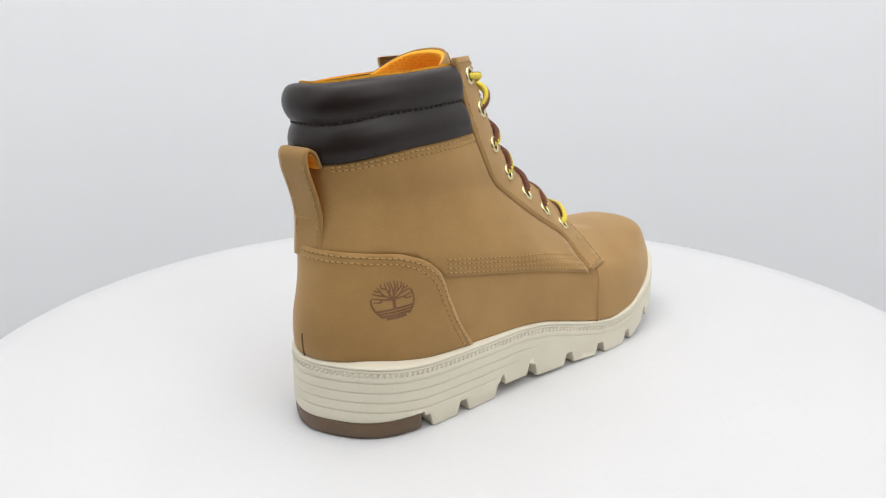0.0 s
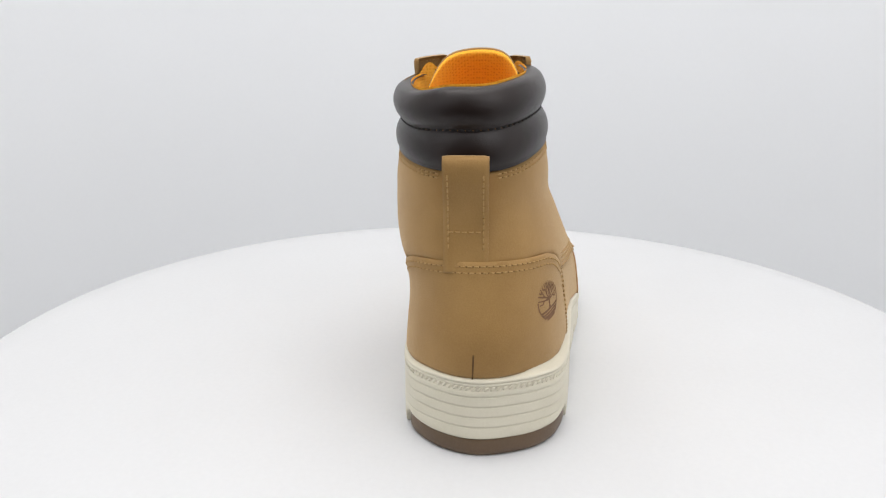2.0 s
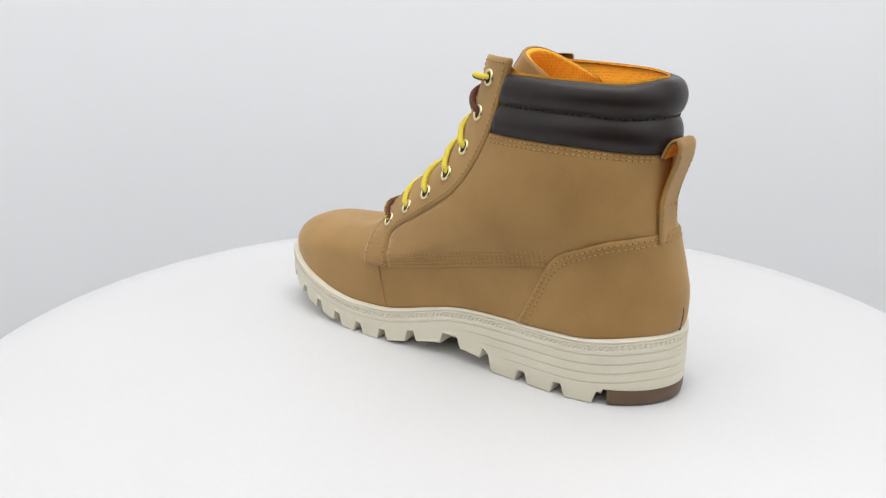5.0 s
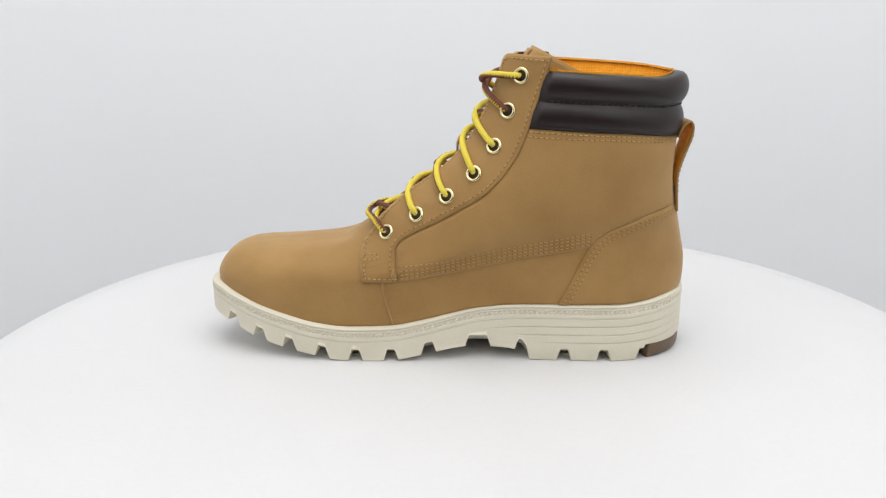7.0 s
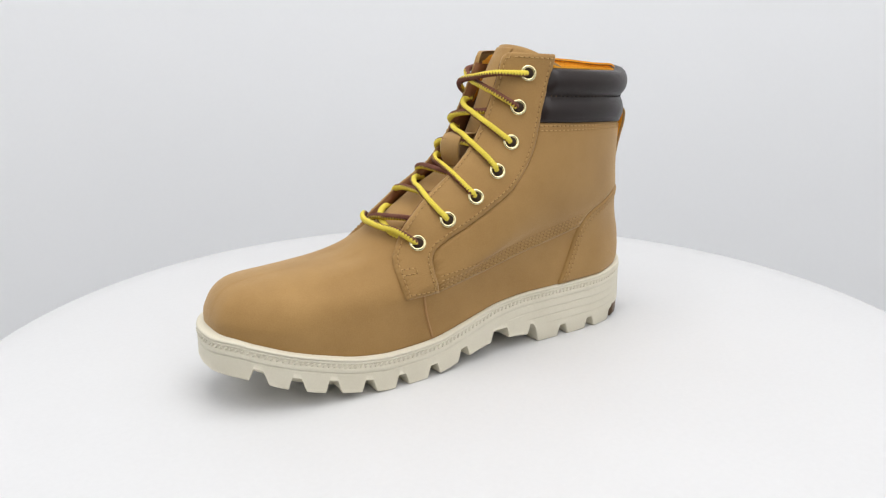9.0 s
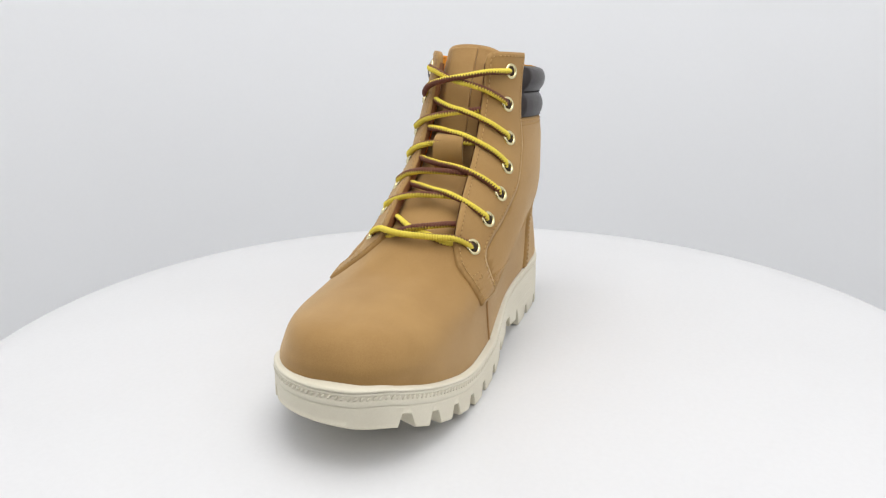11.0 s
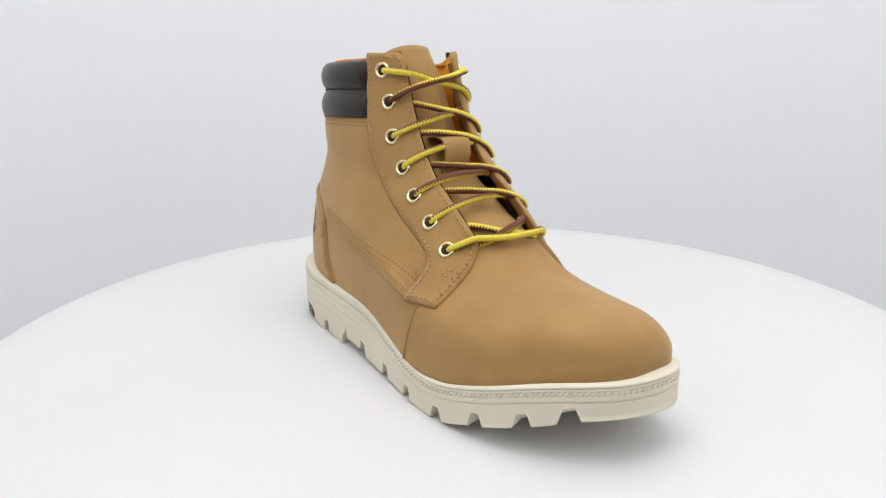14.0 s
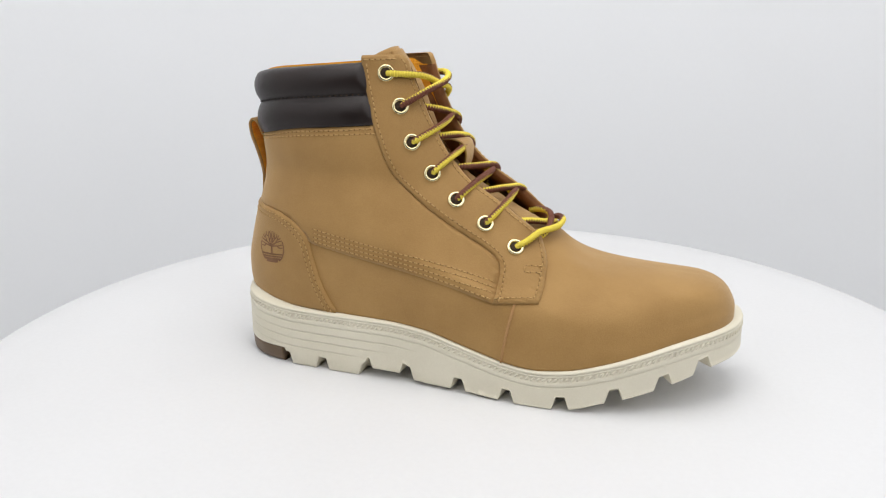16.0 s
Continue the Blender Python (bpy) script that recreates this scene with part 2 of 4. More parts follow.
def raw_form(psi, a):
    """The upper before its hard turns are rounded."""
    psi, a = np.broadcast_arrays(np.asarray(psi, float), np.asarray(a, float))
    psi = (psi + math.pi) % (2 * math.pi) - math.pi
    left, phi = psi >= 0, np.abs(psi)
    g = lambda table: pchip(RING, table, a)
    s = 0.5 - 0.5 * np.cos(phi)
    bx, fx = g(BACK_X), g(FRONT_X)
    x = bx + (fx - bx) * s
    xs = -136.3 + (158.0 + 136.3) * s
    foot = np.where(left, to_turn(LEFT_X, LEFT_Y, xs), to_turn(RIGHT_X, RIGHT_Y, xs))
    side = np.where(left, 1.0, -1.0)
    foot = foot + side * g(BULGE) * np.where(left, 1.0, 1.6) * np.sin(phi) ** 1.1
    oval = g(MID_Y) + side * g(HALF) * np.sin(phi) ** np.where(phi < math.pi / 2, 0.93, 0.82)
    r = g(ROUND) * (1 - step(0.55, 0.92, s) * step(0.52, 0.24, a) * 0.5)
    # the crest of the forefoot lies towards the outer side
    y = foot * (1 - r) + oval * r - 6 * (1 - np.sin(phi)) * step(0.58, 0.8, s) * step(0.12, 0.36, a) * step(0.66, 0.5, a)
    y = y + np.where(left, 2.1, 1.8) * np.exp(-((xs - 126) / 26) ** 2) * step(0.02, 0.14, a) * step(0.5, 0.34, a)
    lin0 = 36.5 + (42 - 36.5) * s
    sag = edge_z(xs, left) - lin0
    z = g(BACK_Z) + (g(FRONT_Z) - g(BACK_Z)) * s + sag * np.clip(1 - a / 0.62, 0, 1) ** 1.4 - g(DROOP) * np.sin(phi) ** 1.7 * step(0.42, 0.84, s)
    return np.stack([x, y, z], -1) / 1000


GRID_P, GRID_A = np.linspace(-math.pi, math.pi, 1201), np.linspace(0, 1.4, 141)


def rounded_grid():
    """The surface as a grid, blurred along each rib over the forefoot so that side and top flow into each other."""
    base = raw_form(*np.meshgrid(GRID_P, GRID_A))
    base[:, 0] = base[:, -1] = (base[:, 1] + base[:, -2]) / 2
    soft = base.copy()
    for _ in range(130):
        soft[1:-1] = soft[1:-1] * 0.5 + (soft[2:] + soft[:-2]) * 0.25
    mask = (step(1.0, 1.7, np.abs(GRID_P)) * (1 - 0.62 * step(2.7, 3.05, np.abs(GRID_P))))[None, :, None] * (step(0.0, 0.12, GRID_A) * step(0.85, 0.62, GRID_A))[:, None, None]
    mask = mask * (1 - (step(2.3, 2.7, np.abs(GRID_P))[None, :] * step(0.42, 0.26, GRID_A)[:, None] * 0.8)[..., None])
    out = base * (1 - mask) + soft * mask
    for _ in range(6):
        around = (np.roll(out[:, :-1], 1, 1) + np.roll(out[:, :-1], -1, 1)) / 2
        out[:, :-1] = out[:, :-1] * 0.5 + around * 0.5
        out[:, -1] = out[:, 0]
    return out


GRID = rounded_grid()


def form(psi, a):
    """The upper's surface. psi: 0 at the heel, pi at the toe, positive on the left side; a: the ring."""
    psi, a = np.broadcast_arrays(np.asarray(psi, float), np.asarray(a, float))
    psi = (psi + math.pi) % (2 * math.pi) - math.pi
    u = np.clip((psi + math.pi) / (2 * math.pi) * 1200, 0, 1199.9999)
    v = np.clip(a / 1.4 * 140, 0, 139.9999)
    i, j = u.astype(int), v.astype(int)
    fu, fv = (u - i)[..., None], (v - j)[..., None]
    return (GRID[j, i] * (1 - fu) + GRID[j, i + 1] * fu) * (1 - fv) + (GRID[j + 1, i] * (1 - fu) + GRID[j + 1, i + 1] * fu) * fv


def form_normal(psi, a):
    e = 0.018
    u = form(psi + e, a) - form(psi - e, a)
    v = form(psi, np.clip(np.asarray(a) + e, 0, 1.4)) - form(psi, np.clip(np.asarray(a) - e, 0, 1.4))
    n = np.cross(u, v)
    n /= np.maximum(np.linalg.norm(n, axis=-1, keepdims=True), 1e-12)
    return -n * ORIENT


ORIENT = 1.0
_probe = form_normal(np.array(math.pi / 2), np.array(0.6))
ORIENT = 1.0 if _probe[1] > 0 else -1.0
_PSI, _A = np.meshgrid(np.linspace(0.02, math.pi - 0.02, 160), np.linspace(0, 1.4, 150))
_SIDE = {1: form(_PSI, _A), -1: form(-_PSI, _A)}


def locate(x, z, side):
    """psi and a of the place on one side of the upper at that x and z (metres)."""
    pts = _SIDE[side]
    d = (pts[..., 0] - x) ** 2 + (pts[..., 2] - z) ** 2
    i = np.unravel_index(np.argmin(d), d.shape)
    p = np.array([_PSI[i], _A[i]])
    for _ in range(12):
        f = lambda q: form(np.array(side * q[0]), np.array(q[1]))[[0, 2]]
        r = f(p) - (x, z)
        e = 1e-4
        jac = np.stack([(f(p + (e, 0)) - f(p - (e, 0))) / (2 * e), (f(p + (0, e)) - f(p - (0, e))) / (2 * e)], 1)
        if abs(np.linalg.det(jac)) < 1e-9:
            break
        move = np.linalg.solve(jac, -r)
        move *= min(1, 0.05 / max(np.abs(move).max(), 1e-9))
        p = np.clip(p + move, (0.005, 0.0), (math.pi - 0.005, 1.4))
    return side * p[0], p[1]


def smooth_line(points, gap):
    """A soft curve through 2D or 3D points, resampled at about that gap."""
    p = np.asarray(points, float)
    t = np.concatenate([[0], np.cumsum(np.linalg.norm(np.diff(p, axis=0), axis=1))])
    n = max(2, int(t[-1] / gap) + 1)
    return np.stack([pchip(t, p[:, i], np.linspace(0, t[-1], n)) for i in range(p.shape[1])], 1)


def on_form(points_mm, side, gap=2.0):
    """A line given by x and z in mm on one side, as psi and a."""
    return np.array([locate(x / 1000, z / 1000, side) for x, z in smooth_line(points_mm, gap)])


def lifted(pa, off):
    pa = np.asarray(pa, float)
    return form(pa[:, 0], pa[:, 1]) + form_normal(pa[:, 0], pa[:, 1]) * np.reshape(off, (-1, 1) if np.ndim(off) else ())


def panel(name, outline, thick, material, parent, label="", fine=0.028, base=-0.001, raised=None):
    """A leather panel that lies on the upper inside an outline of psi and a."""
    out = np.asarray(outline, float)
    lo, hi = out.min(0), out.max(0)
    inside = []
    n = len(out)

    def within(q):
        c = False
        for i in range(n):
            p1, p2 = out[i], out[i - 1]
            if (p1[1] > q[1]) != (p2[1] > q[1]) and q[0] < (p2[0] - p1[0]) * (q[1] - p1[1]) / (p2[1] - p1[1]) + p1[0]:
                c = not c
        return c

    for u in np.arange(lo[0] + fine / 2, hi[0], fine):
        for v in np.arange(lo[1] + fine / 2, hi[1], fine):
            if within((u, v)) and np.min(np.hypot(out[:, 0] - u, out[:, 1] - v)) > fine * 0.45:
                inside.append((u, v))
    # a second outline a little inside gives the cut edge its rounding
    pts = [Vector(q) for q in out] + [Vector(q) for q in inside]
    res = delaunay_2d_cdt(pts, [(i, (i + 1) % n) for i in range(n)], [], 1, 1e-7)
    uv, faces = np.array([tuple(q) for q in res[0]]), [tuple(f) for f in res[2]]
    origin = res[3]
    border = np.array([any(o < n for o in src) for src in origin])
    extra = raised(uv) if raised else np.zeros(len(uv))
    top = lifted(uv, np.where(border, thick * 0.72, thick) + extra)
    bottom = lifted(uv, base + extra)
    m = len(uv)
    count = {}
    for f in faces:
        for i in range(len(f)):
            e = (f[i], f[(i + 1) % len(f)])
            count[tuple(sorted(e))] = count.get(tuple(sorted(e)), 0) + 1
    walls = [(e[0], e[1], e[1] + m, e[0] + m) for e, c in count.items() if c == 1]
    return mesh_part(name, np.vstack([top, bottom]), faces + walls, material, parent, label)


def stitches(name, line, off, parent, material=None, label="", pitch=0.0031, long=0.0023, thick=0.00036):
    """A row of short thread stitches along a line of psi and a."""
    p = lifted(line, off)
    nrm = form_normal(line[:, 0], line[:, 1])
    t = np.concatenate([[0], np.cumsum(np.linalg.norm(np.diff(p, axis=0), axis=1))])
    verts, faces = [], []
    at = lambda q, arr: np.array([np.interp(q, t, arr[:, i]) for i in range(3)])
    q = pitch * 0.3
    while q + long < t[-1]:
        a, b, n = at(q, p), at(q + long, p), at(q + long / 2, nrm)
        d = (b - a) / max(np.linalg.norm(b - a), 1e-9)
        w = np.cross(n, d)
        k = len(verts)
        for f, r, h in ((0.0, 0.45, -0.5), (0.22, 1.0, 0.45), (0.78, 1.0, 0.45), (1.0, 0.45, -0.5)):
            c = a + (b - a) * f + n * thick * h
            for s1, s2 in ((1, 0), (0.6, 0.8), (-0.6, 0.8), (-1, 0), (0, -0.8)):
                verts.append(c + w * thick * r * s1 + n * thick * r * s2)
        for i in range(3):
            for j in range(5):
                faces.append((k + i * 5 + j, k + i * 5 + (j + 1) % 5, k + i * 5 + 5 + (j + 1) % 5, k + i * 5 + 5 + j))
        faces += [tuple(k + j for j in range(5)), tuple(k + 15 + j for j in range(5))]
        q += pitch
    if not verts:
        return None
    first = len(faces)
    q = pitch * 0.3 + long + (pitch - long) / 2
    while q < t[-1]:
        c, n, b = at(q, p), at(q, nrm), at(min(q + 0.0004, t[-1]), p)
        d = b - c
        d = d / max(np.linalg.norm(d), 1e-9)
        w = np.cross(n, d)
        k = len(verts)
        for j in range(6):
            g = math.pi * j / 3
            verts.append(c + n * 0.00006 + (d * math.cos(g) * 0.0003 + w * math.sin(g) * 0.00035))
        faces.append(tuple(k + j for j in range(6)))
        q += pitch
    return mesh_part(name, verts, faces, material or THREAD, parent, label, second=NEEDLE, second_from=first)


def tube(points, radius, sides=10, spin=0.0, coil=0.0, normals=None, knob=0.0):
    """Vertices, faces and UVs of a round cord along 3D points; uv x counts in cord pitches."""
    p = np.asarray(points, float)
    d = np.gradient(p, axis=0)
    d /= np.linalg.norm(d, axis=1, keepdims=True)
    up = np.array([0.0, 0.0, 1.0])
    verts, uvs, run = [], [], 0.0
    ref = np.cross(d[0], up)
    ref = ref / max(np.linalg.norm(ref), 1e-9)
    for i in range(len(p)):
        ref = ref if normals is None else np.asarray(normals[i])
        ref = ref - d[i] * (ref @ d[i])
        ref /= max(np.linalg.norm(ref), 1e-9)
        other = np.cross(d[i], ref)
        if i:
            run += np.linalg.norm(p[i] - p[i - 1])
        for j in range(sides + 1):
            t = 2 * math.pi * j / sides + spin + coil * run
            verts.append(p[i] + radius * (1 + knob * math.cos(2 * math.pi * run / 0.0017)) * (ref * math.cos(t) + other * math.sin(t)))
            uvs.append((run / 0.0017, j / sides))
    faces = grid_faces(len(p), sides + 1)
    faces += [tuple(range(sides)), tuple((len(p) - 1) * (sides + 1) + j for j in range(sides))]
    return verts, faces, uvs

# ---------------------------------------------------------------- the boot's parts
BOOT = tagged(new("boot"), "wheat nubuck lace-up ankle boot with cream sole", "boot")

EYELET_L = [(-32.1, 167.3), (-24.9, 147.7), (-17.2, 127.8), (-5.6, 112.0), (10.1, 98.6), (27.9, 87.1), (46.3, 75.2)]
EYELET_R = [(-38.4, 169.0), (-29.9, 150.9), (-22.4, 131.3), (-10.3, 114.3), (4.3, 100.1), (21.3, 87.8), (38.8, 75.8)]


def at_y(a, y, side):
    """psi on one side, in front, at which the ring a has that y."""
    ps = np.linspace(math.pi * 0.55, math.pi, 400)
    ys = form(side * ps, np.full(400, a))[:, 1]
    return side * ps[np.argmin(np.abs(ys - y))]


THROAT_A = [0.60, 0.66, 0.75, 0.85, 1.0, 1.15, 1.34]
THROAT_L = [0.0085, 0.0075, 0.0065, 0.0062, 0.0062, 0.0062, 0.0062]
THROAT_R = [-0.033, -0.0315, -0.030, -0.0285, -0.0265, -0.025, -0.0235]


def throat(a, side):
    return float(np.interp(a, THROAT_A, THROAT_L if side > 0 else THROAT_R))


def upper():
    cols, rows = 300, 110
    u = np.linspace(-1, 1, cols, endpoint=False)
    psi = np.sign(u) * math.pi * (1 - (1 - np.abs(u)) ** 1.55)
    a = np.concatenate([np.linspace(0, 0.64, 60, endpoint=False), np.linspace(0.64, 1.27, rows - 60)])
    P, A = np.meshgrid(psi, a)
    verts = form(P, A)
    faces = []
    for f in grid_faces(rows, cols, True):
        i, j = f[0] // cols, f[0] % cols
        mid = verts[i, j]
        gap = a[i] > 0.645 and abs(psi[j]) > 1.7 and throat(a[i], -1) - 0.004 < mid[1] < throat(a[i], 1) + 0.004
        behind_collar = a[i] > 1.2 and abs(psi[j]) < 1.5
        if not gap and not behind_collar:
            faces.append(f)
    flat = verts.reshape(-1, 3)
    # the hem turns in under the insole
    k = len(flat)
    hem = form(psi, np.zeros(cols)) * np.array([0.97, 0.9, 1]) + np.array([0, -0.0012, -0.002])
    faces += [(j, (j + 1) % cols, k + (j + 1) % cols, k + j) for j in range(cols)]
    return mesh_part("upper", np.vstack([flat, hem]), faces, NUBUCK, BOOT, "wheat nubuck upper leather")


upper()

# outlines of the leather panels, x and z in mm, heel to toe on each side
STAY_BACK = {1: [(-48.5, 178), (-45, 166), (-40.8, 153.4), (-36.6, 140.2), (-31.4, 127), (-22.5, 112.5), (-11.5, 101), (2, 92.5), (17.4, 83.5), (32.5, 75.4), (39, 70.6), (41.4, 65.5), (41.4, 59), (39.8, 48)],
             -1: [(-52, 179), (-50, 167), (-47, 155), (-44, 143), (-37.6, 126), (-31, 114), (-17.5, 102), (-4, 92.6), (9.5, 84.2), (23, 76.5), (30.6, 70.8), (32.8, 66), (32.8, 60), (32.2, 51.5)]}
STAY_LOW = {1: [(39.8, 48), (61.3, 47.4)], -1: [(32.2, 51.5), (55.9, 52.2)]}
STAY_FRONT = {1: [(61.3, 47.4), (62.8, 56), (62.6, 63), (61, 69)], -1: [(55.9, 52.2), (57.2, 60), (57.2, 67), (55.5, 72)]}
BAND_LOW = {1: [(39.8, 48), (7.7, 53.6), (-25.7, 60.5), (-58.6, 66.5), (-76, 69.5)], -1: [(32.2, 51.5), (-10.6, 61.8), (-44.2, 67.4), (-79, 73)]}
CUP = {1: [(-56, 33), (-63.1, 47.1), (-72.3, 66.4), (-76.9, 73.4), (-82.6, 78.5), (-91.2, 82), (-107.1, 88)],
       -1: [(-63.4, 34), (-72.5, 49), (-78.5, 65), (-82, 76), (-90, 83.5), (-102, 88.5)]}
VAMP = {1: [(49.5, 47.5), (47.5, 34.5), (44, 21)], -1: [(43.5, 52), (40, 35), (37.5, 19)]}


def densified(pa, gap=0.02):
    out = [pa[0]]
    for p, q in zip(pa[:-1], pa[1:]):
        n = max(1, int(np.hypot(*(q - p)) / gap))
        out += [p + (q - p) * (i + 1) / n for i in range(n)]
    return np.array(out)


def inset_line(pa, d):
    """The line moved sideways on the surface by d metres (to its left in psi, a)."""
    p = form(pa[:, 0], pa[:, 1])
    n = form_normal(pa[:, 0], pa[:, 1])
    t = np.gradient(p, axis=0)
    w = np.cross(n, t)
    w /= np.maximum(np.linalg.norm(w, axis=1, keepdims=True), 1e-9)
    e = 1e-3
    du = (form(pa[:, 0] + e, pa[:, 1]) - form(pa[:, 0] - e, pa[:, 1])) / (2 * e)
    dv = (form(pa[:, 0], pa[:, 1] + e) - form(pa[:, 0], pa[:, 1] - e)) / (2 * e)
    out = []
    for i in range(len(pa)):
        m = np.stack([du[i], dv[i]], 1)
        out.append(pa[i] + np.linalg.lstsq(m, w[i] * d, rcond=None)[0])
    return np.array(out)


STAY_LINES = {}


def lace_stay(side):
    def flap(pa):
        """The throat edge stands a little free above the foot of the tongue."""
        y = form(pa[:, 0], pa[:, 1])[:, 1]
        rim_y = np.array([throat(q, side) for q in pa[:, 1]])
        return 0.0024 * np.exp(-((y - rim_y) / 0.006) ** 2) * step(0.62, 0.66, pa[:, 1]) * step(0.84, 0.72, pa[:, 1])

    back, low, front = on_form(STAY_BACK[side], side), on_form(STAY_LOW[side], side), on_form(STAY_FRONT[side], side)
    edge = np.array([(at_y(a, throat(a, side), side), a) for a in np.linspace(0.635, 1.33, 60)])
    top = densified(np.array([edge[-1], back[0]]), 0.03)
    # rounded upper corners
    bend = lambda p, q, e: np.array([p * (1 - u) ** 2 + q * 2 * u * (1 - u) + e * u * u for u in np.linspace(0, 1, 9)])
    k, m = len(edge) - 5, max(2, len(top) // 4)
    edge, top = np.vstack([edge[:k], bend(edge[k], edge[-1], top[m])]), top[m:]
    back_low = back[2:]
    top = np.vstack([top[:-2], bend(top[-2], back[0], back[2])])
    back = back_low
    start = densified(np.array([front[-1], edge[0]]), 0.03)
    ring = np.vstack([back[:-1], low[:-1], front[:-1], start[:-1], edge[:-1], top[:-1]])
    stay = panel("lace_stay", ring, 0.0020, NUBUCK, BOOT, "nubuck lace stay with seven eyelets", fine=0.026, raised=flap)
    STAY_LINES[side] = (back, low, np.vstack([front, start[1:], edge[1:]]), top)
    for line, d in ((back, 0.0026), (low, 0.0024), (STAY_LINES[side][2], 0.0028), (top, 0.0026)):
        row = inset_line(densified(line, 0.012), d * -side)
        stitches("stitching", row, 0.0020 + flap(row), stay)
    # the brown lining leather that shows on the inner face and along the cut edge
    A = np.linspace(0.64, 1.275, 70)
    rim = np.array([(at_y(q, throat(q, side) - side * 0.0005, side), q) for q in A])
    behind = back[np.argsort(back[:, 1])]
    near = np.array([at_y(q, throat(q, side) + side * 0.011, side) for q in A])
    deep = np.array([np.interp(q, behind[:, 1], behind[:, 0]) for q in A])
    far = np.stack([near + (deep - near) * step(0.74, 0.92, A) * step(1.22, 1.1, A), A], 1)
    up = flap(rim)
    rows = [lifted(rim, 0.0009 + up), lifted(rim, -0.0010 + up), lifted(rim * 0.97 + far * 0.03, -0.0026 + up * 0.8), lifted(far, -0.0026), lifted(far, -0.0013), lifted(rim * 0.95 + far * 0.05, 0.0004 + up * 0.6)]
    mesh_part("stay_lining", np.vstack(rows), grid_faces(6, 70), STAY_LINING, stay, "brown lining leather along the throat")
    # the short cross tack near the front edge
    x, z = (61.5, 62) if side > 0 else (55.5, 66.5)
    for row in ([(x, z), (x - 10, z + 0.8)], [(x, z - 2.8), (x - 10, z - 2.0)], [(x - 10, z + 0.8), (x - 10.1, z - 2.0)]):
        stitches("stitching", on_form(row, side), 0.0020, stay)
    return stay


STAYS = {side: lace_stay(side) for side in (1, -1)}


def seam_rise(psi):
    """How far the collar's lower seam stands above its ring, rising from the heel to the sides."""
    psi = np.asarray(psi, float)
    return np.where(psi < 0, 0.036 * step(0.2, 1.3, -psi), 0.016 * step(0.2, 1.3, psi))


def quarter(side):
    """The upper side panel, whose lower edge carries four rows of stitches."""
    back = on_form(STAY_BACK[side], side)[:-1]
    low = on_form(BAND_LOW[side], side)
    cup = on_form(CUP[side], side)
    cup = cup[[i for i in range(len(cup)) if cup[i, 1] >= low[-1, 1]]]
    across = np.linspace(side * 0.04, back[0, 0], 60)
    top = np.stack([across, 1 + seam_rise(across)], 1)
    keep = back[back[:, 1] < top[-1, 1]]
    top = top[np.abs(top[:, 0]) < abs(keep[0, 0])]
    heel = np.stack([np.full(12, side * 0.04), np.linspace(0.5, 1.0, 12)], 1)
    ring = np.vstack([keep, low[:-1], cup[:-1], heel[:-1], top])
    body = panel("quarter", ring, 0.0011, NUBUCK, BOOT, "smooth nubuck quarter panel", fine=0.035)
    for d in (2.0, 4.3, 6.6, 8.9):
        row = [(min(x + d * 0.17, 39.6 if side > 0 else 31.4), z + d) for x, z in BAND_LOW[side]]
        stitches("stitching", densified(on_form(row, side), 0.012), 0.0011, body)
    across = np.linspace(side * 0.3, keep[0, 0], 90)
    line = np.stack([across, 1 + seam_rise(across)], 1)
    for da in (0.015, 0.034):
        stitches("stitching", line - (0, da), 0.0011, body)
    return body


for side in (1, -1):
    quarter(side)


HEEL_A = 0.535


def heel_counter():
    left, right = on_form(CUP[1], 1), on_form(CUP[-1], -1)
    psi = np.linspace(left[-1, 0], right[-1, 0], 40)
    ends = np.where(psi > 0, left[-1, 0], right[-1, 0])
    mid = np.stack([psi, HEEL_A + (np.where(psi > 0, left[-1, 1], right[-1, 1]) - HEEL_A) * (psi / ends) ** 2], 1)
    base = np.stack([np.linspace(right[0, 0], left[0, 0], 120), np.full(120, 0.001)], 1)
    ring = np.vstack([left[:-1], mid[:-1], right[::-1][:-1], base[:-1]])
    body = panel("heel_counter", ring, 0.0019, NUBUCK, BOOT, "nubuck heel counter panel", fine=0.032)
    line = np.vstack([left, mid[1:-1], right[::-1]])
    run = np.concatenate([[0], np.cumsum(np.linalg.norm(np.diff(line, axis=0), axis=1))])
    even = np.linspace(0, run[-1], 260)
    line = np.stack([np.interp(even, run, line[:, i]) for i in (0, 1)], 1)
    for _ in range(30):
        line[1:-1] = line[1:-1] * 0.5 + (line[2:] + line[:-2]) * 0.25
    for d in (0.0022, 0.0050):
        stitches("stitching", inset_line(line, -d), 0.0019, body, thick=0.00033)
    slit = np.stack([np.full(12, 0.035), np.linspace(0.0, 0.105, 12)], 1)
    v, f, u = tube(lifted(slit, 0.0019), 0.00042, 6)
    mesh_part("back_seam", v, f, NEEDLE, body)
    return body


heel_counter()


def vamp_seam(side):
    line = on_form(VAMP[side], side, 1.0)
    v, f, u = tube(lifted(line, 0.0001), 0.0008, 8)
    return mesh_part("vamp_seam", v, f, NUBUCK_EDGE, BOOT)


for side in (1, -1):
    vamp_seam(side)


# ---------------------------------------------------------------- padded collar and lining
def low_side(psi):
    """The collar stands a little lower on the left side."""
    return 1 - 0.11 * step(0.1, 0.9, psi) + 0.035 * step(0.2, 1.0, -psi)


